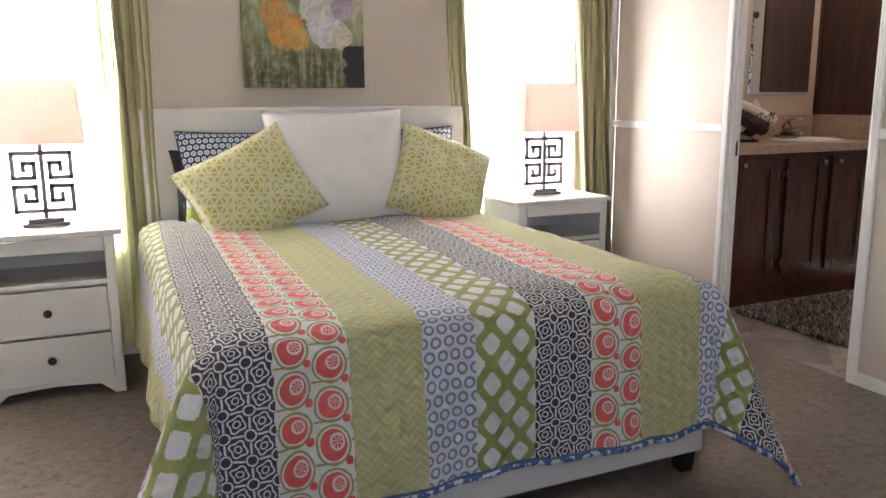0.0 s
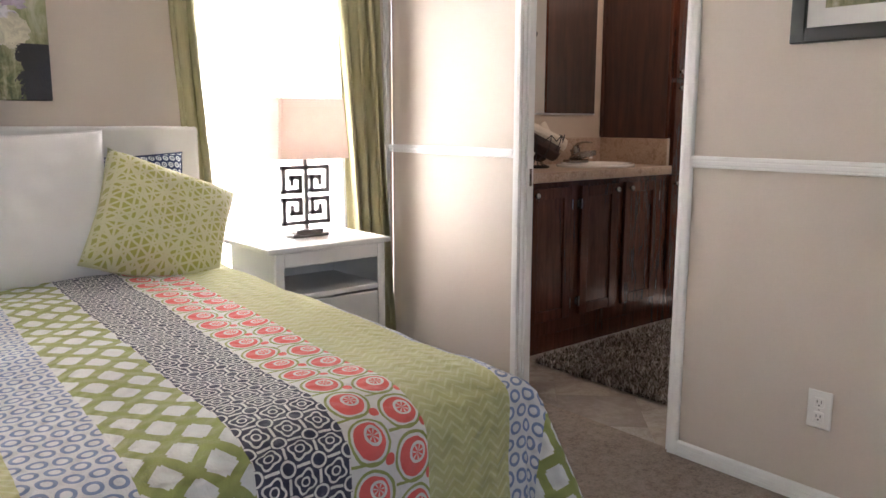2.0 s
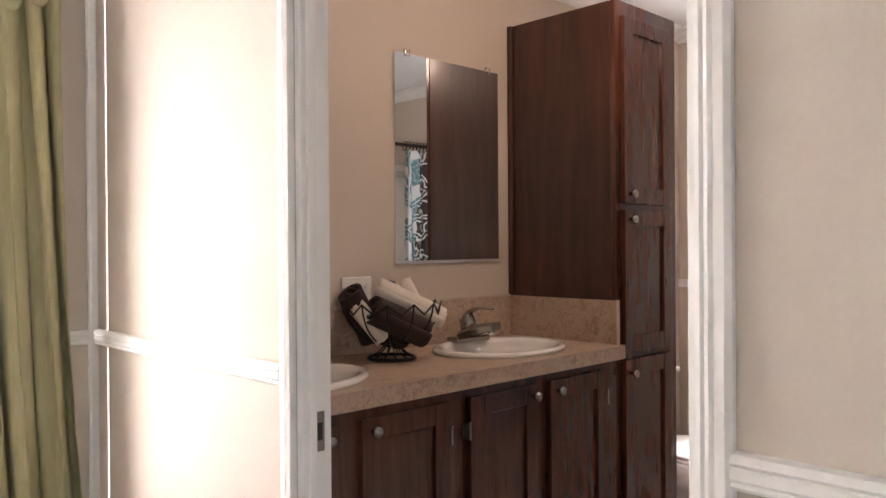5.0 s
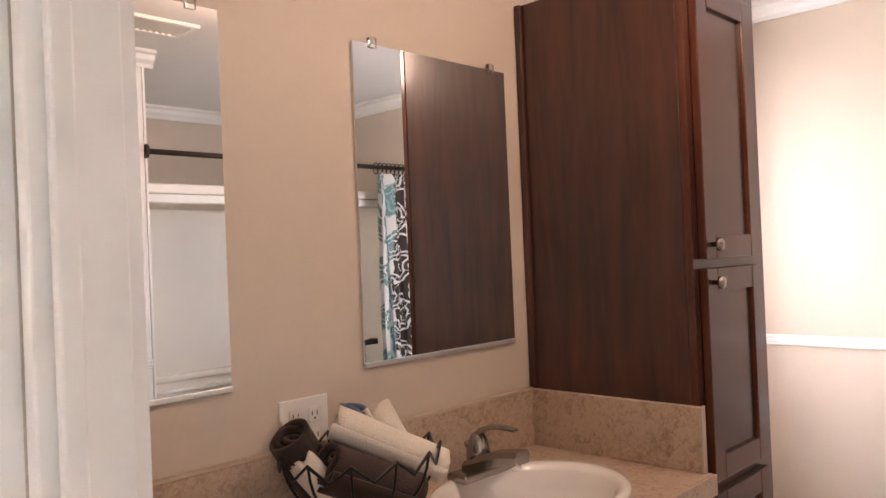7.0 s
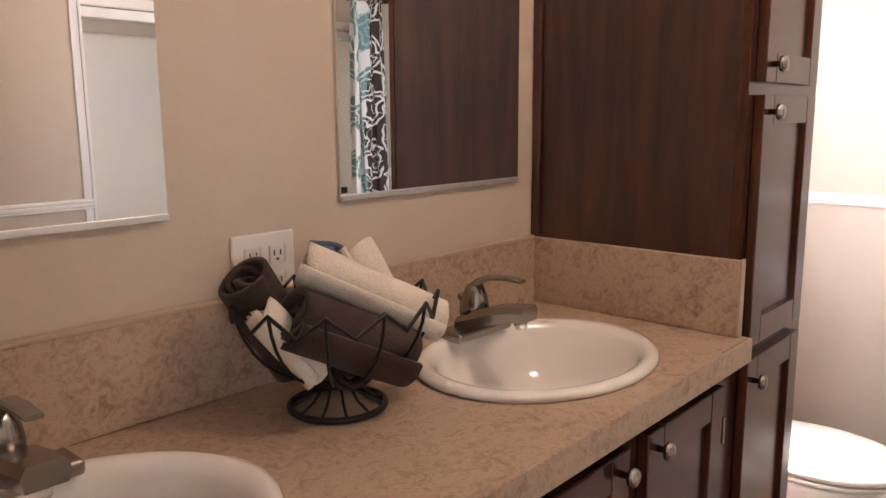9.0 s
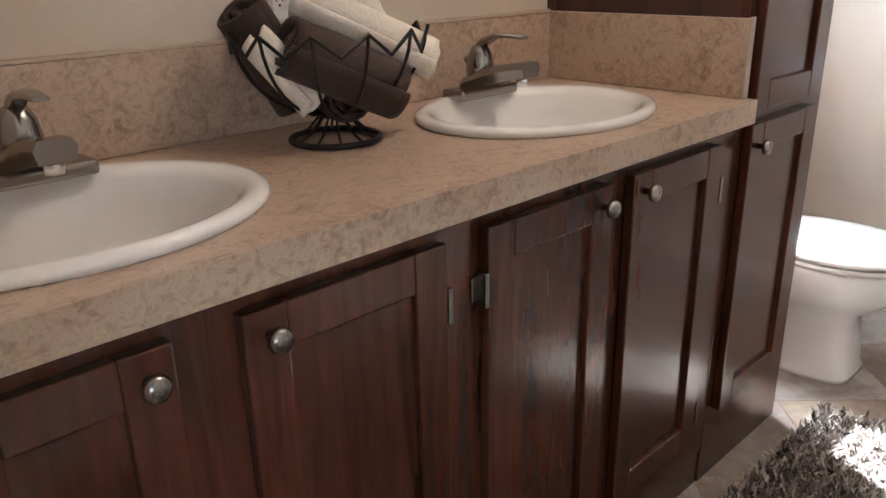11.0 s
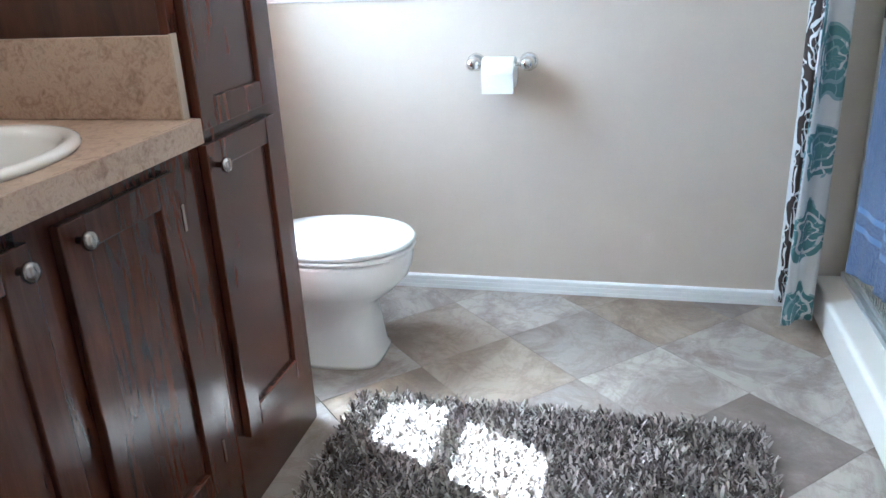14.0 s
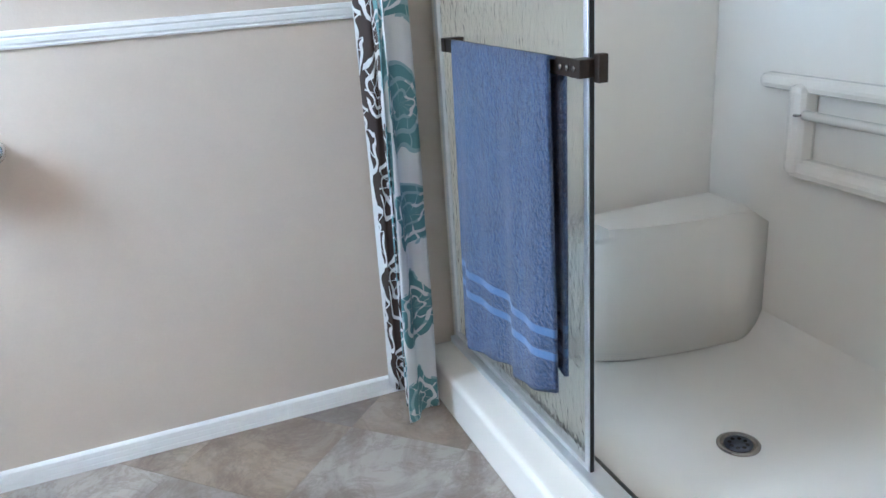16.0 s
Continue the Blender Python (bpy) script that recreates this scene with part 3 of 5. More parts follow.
CR = [(0, 0), (0, -0.07), (0.012, -0.07), (0.016, -0.055), (0.03, -0.04), (0.036, -0.02), (0.05, -0.012), (0.05, 0)]
moulding("crown_trim", CR, (FARX, MIRY, CEILZ), (FARX, 1.0, CEILZ), (-1, 0, 0))
moulding("crown_trim", CR, (RETX + 0.05, RETY, CEILZ), (DW1, RETY, CEILZ), (0, 1, 0))
moulding("crown_trim", CR, (RETX, RETY, CEILZ), (RETX, 1.0, CEILZ), (1, 0, 0))
moulding("crown_trim", CR, (FARX - 0.05, 1.0, CEILZ), (RETX + 0.05, 1.0, CEILZ), (0, 1, 0))
moulding("crown_trim", CR, (DW1, MIRY, CEILZ), (FARX - 0.05, MIRY, CEILZ), (0, -1, 0))
structure("trim", box(bmesh.new(), DW0 - 0.022, BY1 - 0.022, 0.066, DW0, BY1, CEILZ, 0.004), TRIM, "white corner strip")
structure("trim", box(bmesh.new(), RETX, RETY, 0.0, RETX + 0.012, RETY + 0.012, CEILZ, 0.003), TRIM, "white corner strip")
structure("trim", box(bmesh.new(), RETX - 0.03, RETY, 0.0, RETX, RETY + 0.008, CEILZ - 0.07, 0.003), TRIM)


def doorway():
    d = tagged(new("door_1"), "white-cased doorway with its door open into the bathroom", "doorway", kind="structure")
    # casing and jamb
    for side in (-1, 1):
        x = DW0 if side < 0 else DW1
        for y, s in ((DY0, -1), (DY1, 1)):
            bm = bmesh.new()
            prof = [(o, h * s) for o, h in CASE]
            ra = [bm.verts.new((x + side * o, y + h, 0.0)) for o, h in prof]
            rb = [bm.verts.new((x + side * o, y + h, DZ + 0.037)) for o, h in prof]
            n = len(prof)
            for i in range(n):
                bm.faces.new((ra[i], ra[(i + 1) % n], rb[(i + 1) % n], rb[i]))
            bm.faces.new(ra), bm.faces.new(rb)
            part("casing", bm, TRIM, d)
        part("casing", box(bmesh.new(), min(x, x + side * 0.016), DY0, DZ, max(x, x + side * 0.016), DY1, DZ + 0.037, 0.003), TRIM, d)
    for y0, y1 in ((DY1 - 0.016, DY1), (DY0, DY0 + 0.016)):
        part("jamb", box(bmesh.new(), DW0 + 0.001, y0, 0, DW1 - 0.001, y1, DZ, 0.002), TRIM, d)
    part("jamb", box(bmesh.new(), DW0 + 0.001, DY0 + 0.016, DZ - 0.016, DW1 - 0.001, DY1 - 0.016, DZ), TRIM, d)
    part("door_stop", box(bmesh.new(), 2.952, DY1 - 0.026, 0, 2.966, DY1 - 0.016, DZ - 0.016, 0.002), TRIM, d)
    sp = part("strike_plate", box(bmesh.new(), 2.966, DY1 - 0.0185, 0.885, 2.986, DY1 - 0.016, 0.955, 0.001), NICKEL, d, "brushed steel strike plate")
    part("latch_hole", box(bmesh.new(), 2.971, DY1 - 0.0195, 0.905, 2.981, DY1 - 0.0185, 0.935), SLOT, sp)
    # the leaf stands open along the return wall
    leaf = part("door_leaf", box(bmesh.new(), DW1 + 0.02, 2.252, 0.015, 3.752, 2.287, DZ - 0.02, 0.003), WHITE, d, "white flush door leaf, open")
    kb = bmesh.new()
    lathe(kb, [(0.032, 0), (0.032, 0.006), (0.012, 0.012), (0.012, 0.03), (0.026, 0.04), (0.029, 0.052), (0.022, 0.064), (0.004, 0.067)], 24)
    bmesh.ops.transform(kb, matrix=pose(3.69, 2.287, 0.91, -90, 0, 0), verts=kb.verts)
    part("door_knob", kb, CHROME, leaf, "round chrome knob")
    for z in (0.25, 1.0, 1.8):
        hb = bmesh.new()
        lathe(hb, [(0.006, 0), (0.006, 0.08)], 10, (DW1 + 0.012, 2.295, z))
        part("hinge", hb, NICKEL, leaf)


doorway()


def window(name, w, y0, depth, sash, label):
    a, b, s, h = w
    d = tagged(new(name), label, "window", kind="structure")
    f = 0.035
    for r in ((a, s, a + f, h), (b - f, s, b, h), (a + f, s, b - f, s + f), (a + f, h - f, b - f, h), (a + f, sash - 0.018, b - f, sash + 0.018)):
        part("window_frame", box(bmesh.new(), r[0], y0 + depth - 0.06, r[1], r[2], y0 + depth - 0.015, r[3], 0.003), TRIM, d)
    for z0, z1 in ((s + f, sash - 0.018), (sash + 0.018, h - f)):
        p = part("pane", box(bmesh.new(), a + f, y0 + depth - 0.04, z0, b - f, y0 + depth - 0.036, z1), CLEAR, d)
        p.visible_shadow = False
    part("window_sill", box(bmesh.new(), a - 0.03, y0 - 0.025, s - 0.02, b + 0.03, y0 + depth - 0.06, s - 0.001, 0.003), TRIM, d)
    for r in ((a - 0.045, s - 0.02, a - 0.001, h + 0.045), (b + 0.001, s - 0.02, b + 0.045, h + 0.045), (a - 0.001, h + 0.001, b + 0.001, h + 0.045)):
        part("casing", box(bmesh.new(), r[0], y0 - 0.014, r[1], r[2], y0 - 0.0005, r[3], 0.003), TRIM, d)


window("window_1", W1, BY1, 0.12, 1.18, "bright white-framed bedroom window behind sheers")
window("window_2", W2, BY1, 0.12, 1.18, "bright white-framed bedroom window behind sheers")
window("window_3", W3, MIRY, 0.10, 1.43, "white-framed sash window above the toilet")


# unseen window, added so the fill light has an opening
d4 = tagged(new("fill_window"), "unseen white-framed window added opposite the bed to hold the fill light", "window", kind="structure")
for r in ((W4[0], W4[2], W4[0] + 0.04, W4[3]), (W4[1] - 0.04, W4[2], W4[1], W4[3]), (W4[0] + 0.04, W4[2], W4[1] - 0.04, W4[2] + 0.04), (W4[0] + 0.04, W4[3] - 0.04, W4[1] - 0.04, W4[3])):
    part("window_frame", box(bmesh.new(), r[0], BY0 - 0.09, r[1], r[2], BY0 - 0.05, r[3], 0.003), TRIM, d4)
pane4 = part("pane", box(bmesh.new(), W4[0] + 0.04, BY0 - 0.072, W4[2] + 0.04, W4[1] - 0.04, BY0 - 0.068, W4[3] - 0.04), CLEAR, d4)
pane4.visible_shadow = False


# ---- bedroom ----
def drape(name, x0, x1, y, z0, z1, folds, depth, mat, label, seed=0, gather=0.0, cat="curtain", slant=0.0):
    rnd = random.Random(seed)
    ph, k2 = rnd.random() * 6, rnd.uniform(1.6, 2.4)
    d = thing(name, pose(0, 0, 0), label, cat)

    def f(i, j):
        z = z0 + (z1 - z0) * j
        w = (x1 - x0) * (1 - gather * math.sin(math.pi * min(1, j * 1.0)) * 0.5 - gather * 0.6 * max(0, j - 0.75) * 2)
        cx = (x0 + x1) / 2 + slant * (1 - j) ** 1.3
        amp = depth * (1.0 - 0.35 * j) * (0.8 + 0.2 * math.sin(7 * i + ph))
        a = 2 * math.pi * folds * i + ph
        return (cx + w * (i - 0.5) + 0.010 * math.sin(a * k2 + 5 * j) + 0.008 * math.sin(3 * j + 9 * i), y + amp * math.sin(a + 0.6 * math.sin(3 * j)) + 0.3 * amp * math.sin(a * k2 + 4 * j), z)
    bm = bmesh.new()
    grid(bm, max(40, int(folds * 16)), 40, f, uvf=lambda i, j: (i * (x1 - x0) * 2.2, j * (z1 - z0)))
    c = part("cloth", bm, mat, d)
    so = c.modifiers.new("thickness", "SOLIDIFY")
    so.thickness = 0.0015
    return d


def curtain_rod(x0, x1, y, z, r, mat, label):
    d = thing("curtain_rod", pose(0, 0, 0), label, "curtain rod")
    part("rod", tube(bmesh.new(), [(x0, y, z), (x1, y, z)], r, 12), mat, d)
    for x in (x0, x1):
        b = bmesh.new()
        bmesh.ops.create_uvsphere(b, u_segments=14, v_segments=8, radius=r * 2.0, matrix=Matrix.Translation((x, y, z)))
        part("finial", b, mat, d)
    for x in (x0 + 0.06, x1 - 0.06):
        part("bracket", box(bmesh.new(), x - 0.006, y, z - 0.012, x + 0.006, BY1, z + 0.012, 0.002), mat, d)
    return d


curtain_rod(-0.85, 0.47, 3.895, 1.93, 0.011, NICKEL, "brushed metal curtain rod above the window")
curtain_rod(1.84, 2.90, 3.895, 1.93, 0.011, NICKEL, "brushed metal curtain rod above the window")
GREEN = "green satin tab-top curtain with fabric buttons"
panels = [drape("curtain", 0.29, 0.44, 3.885, 0.03, 1.88, 3.5, 0.028, DRAPE, GREEN, 3, 0.1),
          drape("curtain", 1.84, 1.96, 3.90, 0.03, 1.88, 2.6, 0.024, DRAPE, GREEN, 5, 0.1, slant=0.10),
          drape("curtain", 2.60, 2.83, 3.880, 0.03, 1.88, 3.3, 0.040, DRAPE, GREEN, 8, 0.14, slant=0.08)]
for p, (x0, x1) in zip(panels, ((0.30, 0.43), (1.845, 1.955), (2.62, 2.80))):
    for i in range(3):
        x = x0 + (x1 - x0) * (i + 0.5) / 3
        part("tab", box(bmesh.new(), x - 0.018, 3.876, 1.84, x + 0.018, 3.914, 1.946, 0.006), DRAPE, p)
        b = bmesh.new()
        lathe(b, [(0.004, 0.0), (0.020, 0.001), (0.024, 0.006), (0.018, 0.011), (0.004, 0.013)], 18)
        bmesh.ops.transform(b, matrix=pose(x, 3.850, 1.825 - 0.02 * (i % 2), 90, 0, 0), verts=b.verts)
        part("button", b, DRAPE, p)
drape("sheer_curtain", -0.66, 0.34, 3.945, 0.45, 1.90, 9, 0.010, SHEER, "white sheer curtain over the bright window", 11, 0, "curtain")
drape("sheer_curtain", 1.97, 2.69, 3.945, 0.45, 1.90, 7, 0.010, SHEER, "white sheer curtain over the bright window", 12, 0, "curtain")
drape("sheer_curtain", 0.10, 0.30, 3.915, 0.05, 1.88, 3.5, 0.014, fabric("pale_green_voile", (0.88, 0.89, 0.72), 0.75, 300, 0.1), "pale green voile curtain lit from behind", 13, 0, "curtain")

def make_hem():
    m, t, b = blank("hem_fabric")
    put(t, mix(t, noise_tex(t, coords(t), 38, 2).gt(0.52), (0.08, 0.15, 0.36), (0.62, 0.65, 0.70)), b.inputs["Base Color"])
    b.inputs["Roughness"].default_value = 0.9
    return m


HEM = make_hem()
BX, BXR, BYF, BYH, BZ = 0.37, 1.80, 1.95, 3.86, 0.635


def bed():
    d = thing("bed", pose(1.15, 2.9, 0), "queen bed with white upholstered headboard and frame", "bed")
    o = Vector((1.15, 2.9, 0))

    def mv(bm):
        bmesh.ops.translate(bm, verts=bm.verts, vec=-o)
        return bm
    part("headboard", mv(box(bmesh.new(), 0.375, 3.875, 0.12, 1.938, 3.955, 1.125, 0.016, 3)), UPHOLSTERY, d)
    part("foot_rail", mv(box(bmesh.new(), 0.40, BYF, 0.075, 1.83, BYF + 0.05, 0.33, 0.012, 3)), UPHOLSTERY, d)
    for x in (0.40, 1.78):
        part("side_rail", mv(box(bmesh.new(), x, BYF + 0.05, 0.075, x + 0.05, 3.87, 0.33, 0.01)), UPHOLSTERY, d)
    part("mattress", mv(box(bmesh.new(), 0.44, BYF + 0.04, 0.33, 1.77, 3.86, 0.60, 0.04, 3)), LINEN, d)
    for x in (0.45, 1.79):
        for y in (BYF + 0.045, 3.84):
            b = bmesh.new()
            bmesh.ops.create_cone(b, cap_ends=True, segments=4, radius1=0.030, radius2=0.042, depth=0.1, matrix=pose(x - 1.15, y - 2.9, 0.054, 0, 0, 45))
            part("leg", b, DARKWOOD, d, "tapered dark wooden leg")


def quilt():
    OV, OF = 0.44, 0.46
    R = 0.05

    def f(i, j):
        u = BX - OV + (BXR - BX + 2 * OV) * i
        v = -OF + (BYH - BYF + OF) * j
        sx = max(BX - u, u - BXR, 0.0)
        sgn = -1 if u < BX else 1
        sy = max(-v, 0.0)
        r = math.hypot(sx, sy) if sx and sy else max(sx, sy)
        x0, y0 = min(max(u, BX), BXR), BYF + max(v, 0.0)
        x0 += 0.09 * max(v, 0.0) / 1.9 * min(1.0, max(0.0, (u - 1.2) / 0.6))
        n = noise.noise(Vector((u * 4, v * 4, 0))) * 0.010 + noise.noise(Vector((u * 13, v * 13, 3))) * 0.004
        if r == 0:
            e = min(u - BX, BXR - u, v)
            z = BZ + n - 0.022 * math.exp(-e / 0.035)
            return (x0, y0, z)
        dx, dy = (sgn * sx / r, -sy / r)
        a = min(r / R, math.pi / 2)
        out = R * math.sin(a) * 0.55 + (0.14 if sx and sgn < 0 else 0.055) * r
        drop = R * (1 - math.cos(a)) + max(0.0, r - R * math.pi / 2)
        if sx and sy:
            th = math.atan2(sy, sx)
            fold = math.sin(2 * th)
            out += (0.36 if sgn > 0 else 0.58) * r * fold * fold + 0.03 * r * math.sin(8 * th)
            drop *= 0.98
        else:
            out += 0.03 * r * math.sin((u if sy else v) * 9 + 1) + 0.012 * r * math.sin((u if sy else v) * 31)
        z = BZ - 0.022 - drop + n
        if z < 0.022:
            out += (0.022 - z) * 0.7
            z = 0.022 + 0.004 * math.sin(u * 40)
        return (x0 + dx * out, y0 + dy * out + n, z)
    bm = bmesh.new()
    grid(bm, 150, 130, f, uvf=lambda i, j: (BX - OV + (BXR - BX + 2 * OV) * i + 0.025 - 0.045 * max(0.0, -OF + (BYH - BYF + OF) * j), -OF + (BYH - BYF + OF) * j))
    hem = tube(bmesh.new(), [f(k / 150, 0.0) for k in range(151)], 0.008, 6)
    q = tagged(obj("quilt", bm, QUILT), "striped patchwork quilt in lime, coral, navy and periwinkle on the bed", "quilt")
    so = q.modifiers.new("thickness", "SOLIDIFY")
    so.thickness, so.offset = 0.012, -1
    part("hem_binding", hem, HEM, q, "blue and white bound hem")
    return q


def pillow(name, w, h, t, m, mat, label, flange=0.0, seed=0, slump=0.0):
    bm = bmesh.new()
    rnd = random.Random(seed)
    p = [rnd.random() * 9 for _ in range(4)]
    lay = bm.loops.layers.uv.verify()
    n = 28
    for side in (1, -1):
        vs = []
        for i in range(n + 1):
            row = []
            for j in range(n + 1):
                a, b = -1 + 2 * i / n, -1 + 2 * j / n
                pinch = 1 - 0.07 * (1 - b * b) * (a * a) - 0.0
                pinch2 = 1 - 0.07 * (1 - a * a) * (b * b)
                puff = max(0.0, (1 - a ** 4) * (1 - b ** 4)) ** 0.55
                wob = 1 + 0.10 * noise.noise(Vector((a * 2 + p[0], b * 2 + p[1], side)))
                crease = 0.05 * noise.noise(Vector((a * 6 + p[2], b * 6 + p[3], side)))
                row.append(bm.verts.new((a * w / 2 * pinch + slump * b * 0.0, side * t / 2 * puff * (wob + crease) * (1 + slump * -b), b * h / 2 * pinch2)))
            vs.append(row)
        for i in range(n):
            for j in range(n):
                fc = bm.faces.new((vs[i][j], vs[i + 1][j], vs[i + 1][j + 1], vs[i][j + 1]))
                fc.smooth = True
                for lp in fc.loops:
                    lp[lay].uv = (lp.vert.co.x, lp.vert.co.z)
    bmesh.ops.remove_doubles(bm, verts=bm.verts, dist=1e-5)
    ob = obj(name, bm, mat)
    ob.matrix_world = m
    if flange:
        k = [(a * w / 2, b * h / 2) for a, b in ((-1, -1), (1, -1), (1, 1), (-1, 1))]
        pts = []
        for (ax, az), (cx, cz) in zip(k, k[1:] + k[:1]):
            for s in range(10):
                q = s / 10
                bow = 1 - 0.07 * (1 - (2 * q - 1) ** 2)
                pts.append(((ax + (cx - ax) * q) * (bow if abs(ax - cx) < 1e-6 else 1), 0, (az + (cz - az) * q) * (bow if abs(az - cz) < 1e-6 else 1)))
        part("piping", tube(bmesh.new(), pts, flange, 6, True), mat, ob)
    return tagged(ob, label, "pillow")


bed()
quilt()
pillow("pillow", 0.70, 0.46, 0.16, pose(0.86, 3.78, 0.80, -14, 0, 0), RINGS, "navy and green patterned pillow sham against the headboard", 0.004, 1)
pillow("pillow", 0.70, 0.46, 0.16, pose(1.50, 3.78, 0.80, -14, 0, 0), RINGS, "navy and green patterned pillow sham against the headboard", 0.004, 2)
pillow("pillow", 0.70, 0.40, 0.12, pose(0.83, 3.82, 0.745, -8, 0, 0), BLACKCLOTH, "black pillow behind the patterned sham", 0, 9)
pillow("pillow", 0.66, 0.56, 0.18, pose(1.19, 3.62, 0.845, -17, 0, 0), LINEN, "large plain white square pillow", 0.003, 3)
pillow("pillow", 0.50, 0.42, 0.18, pose(0.765, 3.49, 0.785, -24, -25, 4), STARS, "lime throw pillow with white star lattice", 0.004, 4)
pillow("pillow", 0.47, 0.45, 0.22, pose(1.650, 3.53, 0.782, -30, 22, -8), STARS, "lime throw pillow with white star lattice", 0.004, 5)


def nightstand(cx, label):
    d = thing("nightstand", pose(cx, 3.67, 0.004), label, "nightstand", "nightstands beside the bed")
    W, D = 0.255, 0.19
    P = lambda n, *r, bev=0.004, mat=WHITE, par=None: part(n, box(bmesh.new(), *r, bev), mat, par or d)
    P("top", -0.285, -0.205, 0.640, 0.285, 0.205, 0.662, bev=0.006)
    P("side_panel", -W, -D, 0.0, -W + 0.02, D, 0.640)
    P("side_panel", W - 0.02, -D, 0.0, W, D, 0.640)
    P("back_panel", -W + 0.02, D - 0.015, 0.08, W - 0.02, D - 0.004, 0.640, bev=0)
    P("front_stile", -W, -D - 0.012, 0.0, -W + 0.038, -D - 0.0005, 0.640)
    P("front_stile", W - 0.038, -D - 0.012, 0.0, W, -D - 0.0005, 0.640)
    P("rail", -W + 0.038, -D - 0.012, 0.582, W - 0.038, -D + 0.01, 0.640)
    P("shelf", -W + 0.02, -D - 0.010, 0.448, W - 0.02, D - 0.015, 0.470)
    for z0, z1 in ((0.262, 0.440), (0.072, 0.254)):
        dr = P("drawer", -W + 0.04, -D - 0.014, z0, W - 0.04, -D + 0.006, z1, bev=0.003)
        kb = bmesh.new()
        lathe(kb, [(0.007, 0), (0.007, 0.010), (0.015, 0.014), (0.016, 0.020), (0.010, 0.026), (0.002, 0.027)], 20)
        bmesh.ops.transform(kb, matrix=pose(0, -D - 0.014, (z0 + z1) / 2 + 0.005, 90, 0, 0), verts=kb.verts)
        part("knob", kb, BRONZE, dr, "dark round knob")
    # shaped apron
    b = bmesh.new()
    n = 24
    top, bot = [], []
    for i in range(n + 1):
        s = -1 + 2 * i / n
        x = s * (W - 0.038)
        zz = 0.035 + 0.022 * (1 - abs(s)) ** 0.5 if abs(s) < 0.75 else 0.0 + 0.046 * (1 - (abs(s) - 0.75) / 0.25)
        top.append((x, 0.072)), bot.append((x, zz))
    fr = [b.verts.new((x, -D - 0.010, z)) for x, z in top] + [b.verts.new((x, -D - 0.010, z)) for x, z in bot]
    for i in range(n):
        b.faces.new((fr[i], fr[i + 1], fr[n + 2 + i], fr[n + 1 + i]))
    r = bmesh.ops.extrude_face_region(b, geom=list(b.faces))
    bmesh.ops.translate(b, verts=[v for v in r["geom"] if isinstance(v, bmesh.types.BMVert)], vec=(0, 0.014, 0))
    part("apron", b, WHITE, d)
    return d


nightstand(-0.03, "white wooden nightstand with open shelf and two drawers")
nightstand(2.30, "white wooden nightstand with open shelf and two drawers")


def table_lamp(cx):
    d = thing("table_lamp", pose(cx, 3.70, 0.667), "table lamp with dark Greek-key base and glowing linen shade", "lamp", "bedside lamps")
    part("foot", box(bmesh.new(), -0.085, -0.045, 0, 0.085, 0.045, 0.014, 0.003), LAMPMETAL, d)
    part("foot_step", box(bmesh.new(), -0.065, -0.035, 0.014, 0.065, 0.035, 0.030, 0.003), LAMPMETAL, d)
    part("stem", boxes((-0.0085, -0.011, 0.030, 0.0085, 0.011, 0.335), bev=0.002), LAMPMETAL, d)
    t, y = 0.0085, 0.011
    for sx in (-1, 1):
        for z0, up in ((0.058, 1), (0.288, -1)):
            # a square spiral from the stem outwards and in again
            pts = [(0.0, 0.0), (0.104, 0.0), (0.104, 0.098), (0.028, 0.098), (0.028, 0.040), (0.066, 0.040), (0.066, 0.066)]
            b = bmesh.new()
            for (a0, b0), (a1, b1) in zip(pts, pts[1:]):
                xa, xb = sorted((sx * a0, sx * a1))
                za, zb = sorted((z0 + up * b0, z0 + up * b1))
                box(b, xa - t, -y, za - t, xb + t, y, zb + t)
            part("key_scroll", b, LAMPMETAL, d)
    # rectangular tapered shade, open above and below
    b = bmesh.new()
    lo, hi = [], []
    for a, c in ((-1, -1), (1, -1), (1, 1), (-1, 1)):
        lo.append(b.verts.new((a * 0.165, c * 0.095, 0.325)))
        hi.append(b.verts.new((a * 0.150, c * 0.084, 0.570)))
    for i in range(4):
        b.faces.new((lo[i], lo[(i + 1) % 4], hi[(i + 1) % 4], hi[i]))
    es = [e for e in b.edges if abs(e.verts[0].co.z - e.verts[1].co.z) > 0.1]
    bmesh.ops.bevel(b, geom=es, offset=0.012, segments=3, affect="EDGES")
    s = part("shade", b, SHADE, d, "pinkish linen shade, lit from inside")
    so = s.modifiers.new("thickness", "SOLIDIFY")
    so.thickness = 0.002
    b = bmesh.new()
    bmesh.ops.create_uvsphere(b, u_segments=16, v_segments=10, radius=0.026, matrix=Matrix.Translation((0, 0, 0.40)))
    part("bulb", b, GLOBE, d)
    return d


table_lamp(-0.012)
table_lamp(2.315)


def canvas():
    b = bmesh.new()
    box(b, -0.29, 0, -0.29, 0.29, 0.038, 0.29, 0.003)
    lay = b.loops.layers.uv.verify()
    for fc in b.faces:
        for lp in fc.loops:
            lp[lay].uv = ((lp.vert.co.x + 0.29) / 0.58, (lp.vert.co.z + 0.29) / 0.58)
    ob = tagged(obj("painting", b, PAINTING), "unframed canvas of orange and white flowers above the bed", "painting")
    ob.location = (1.135, 3.93, 1.505)


canvas()


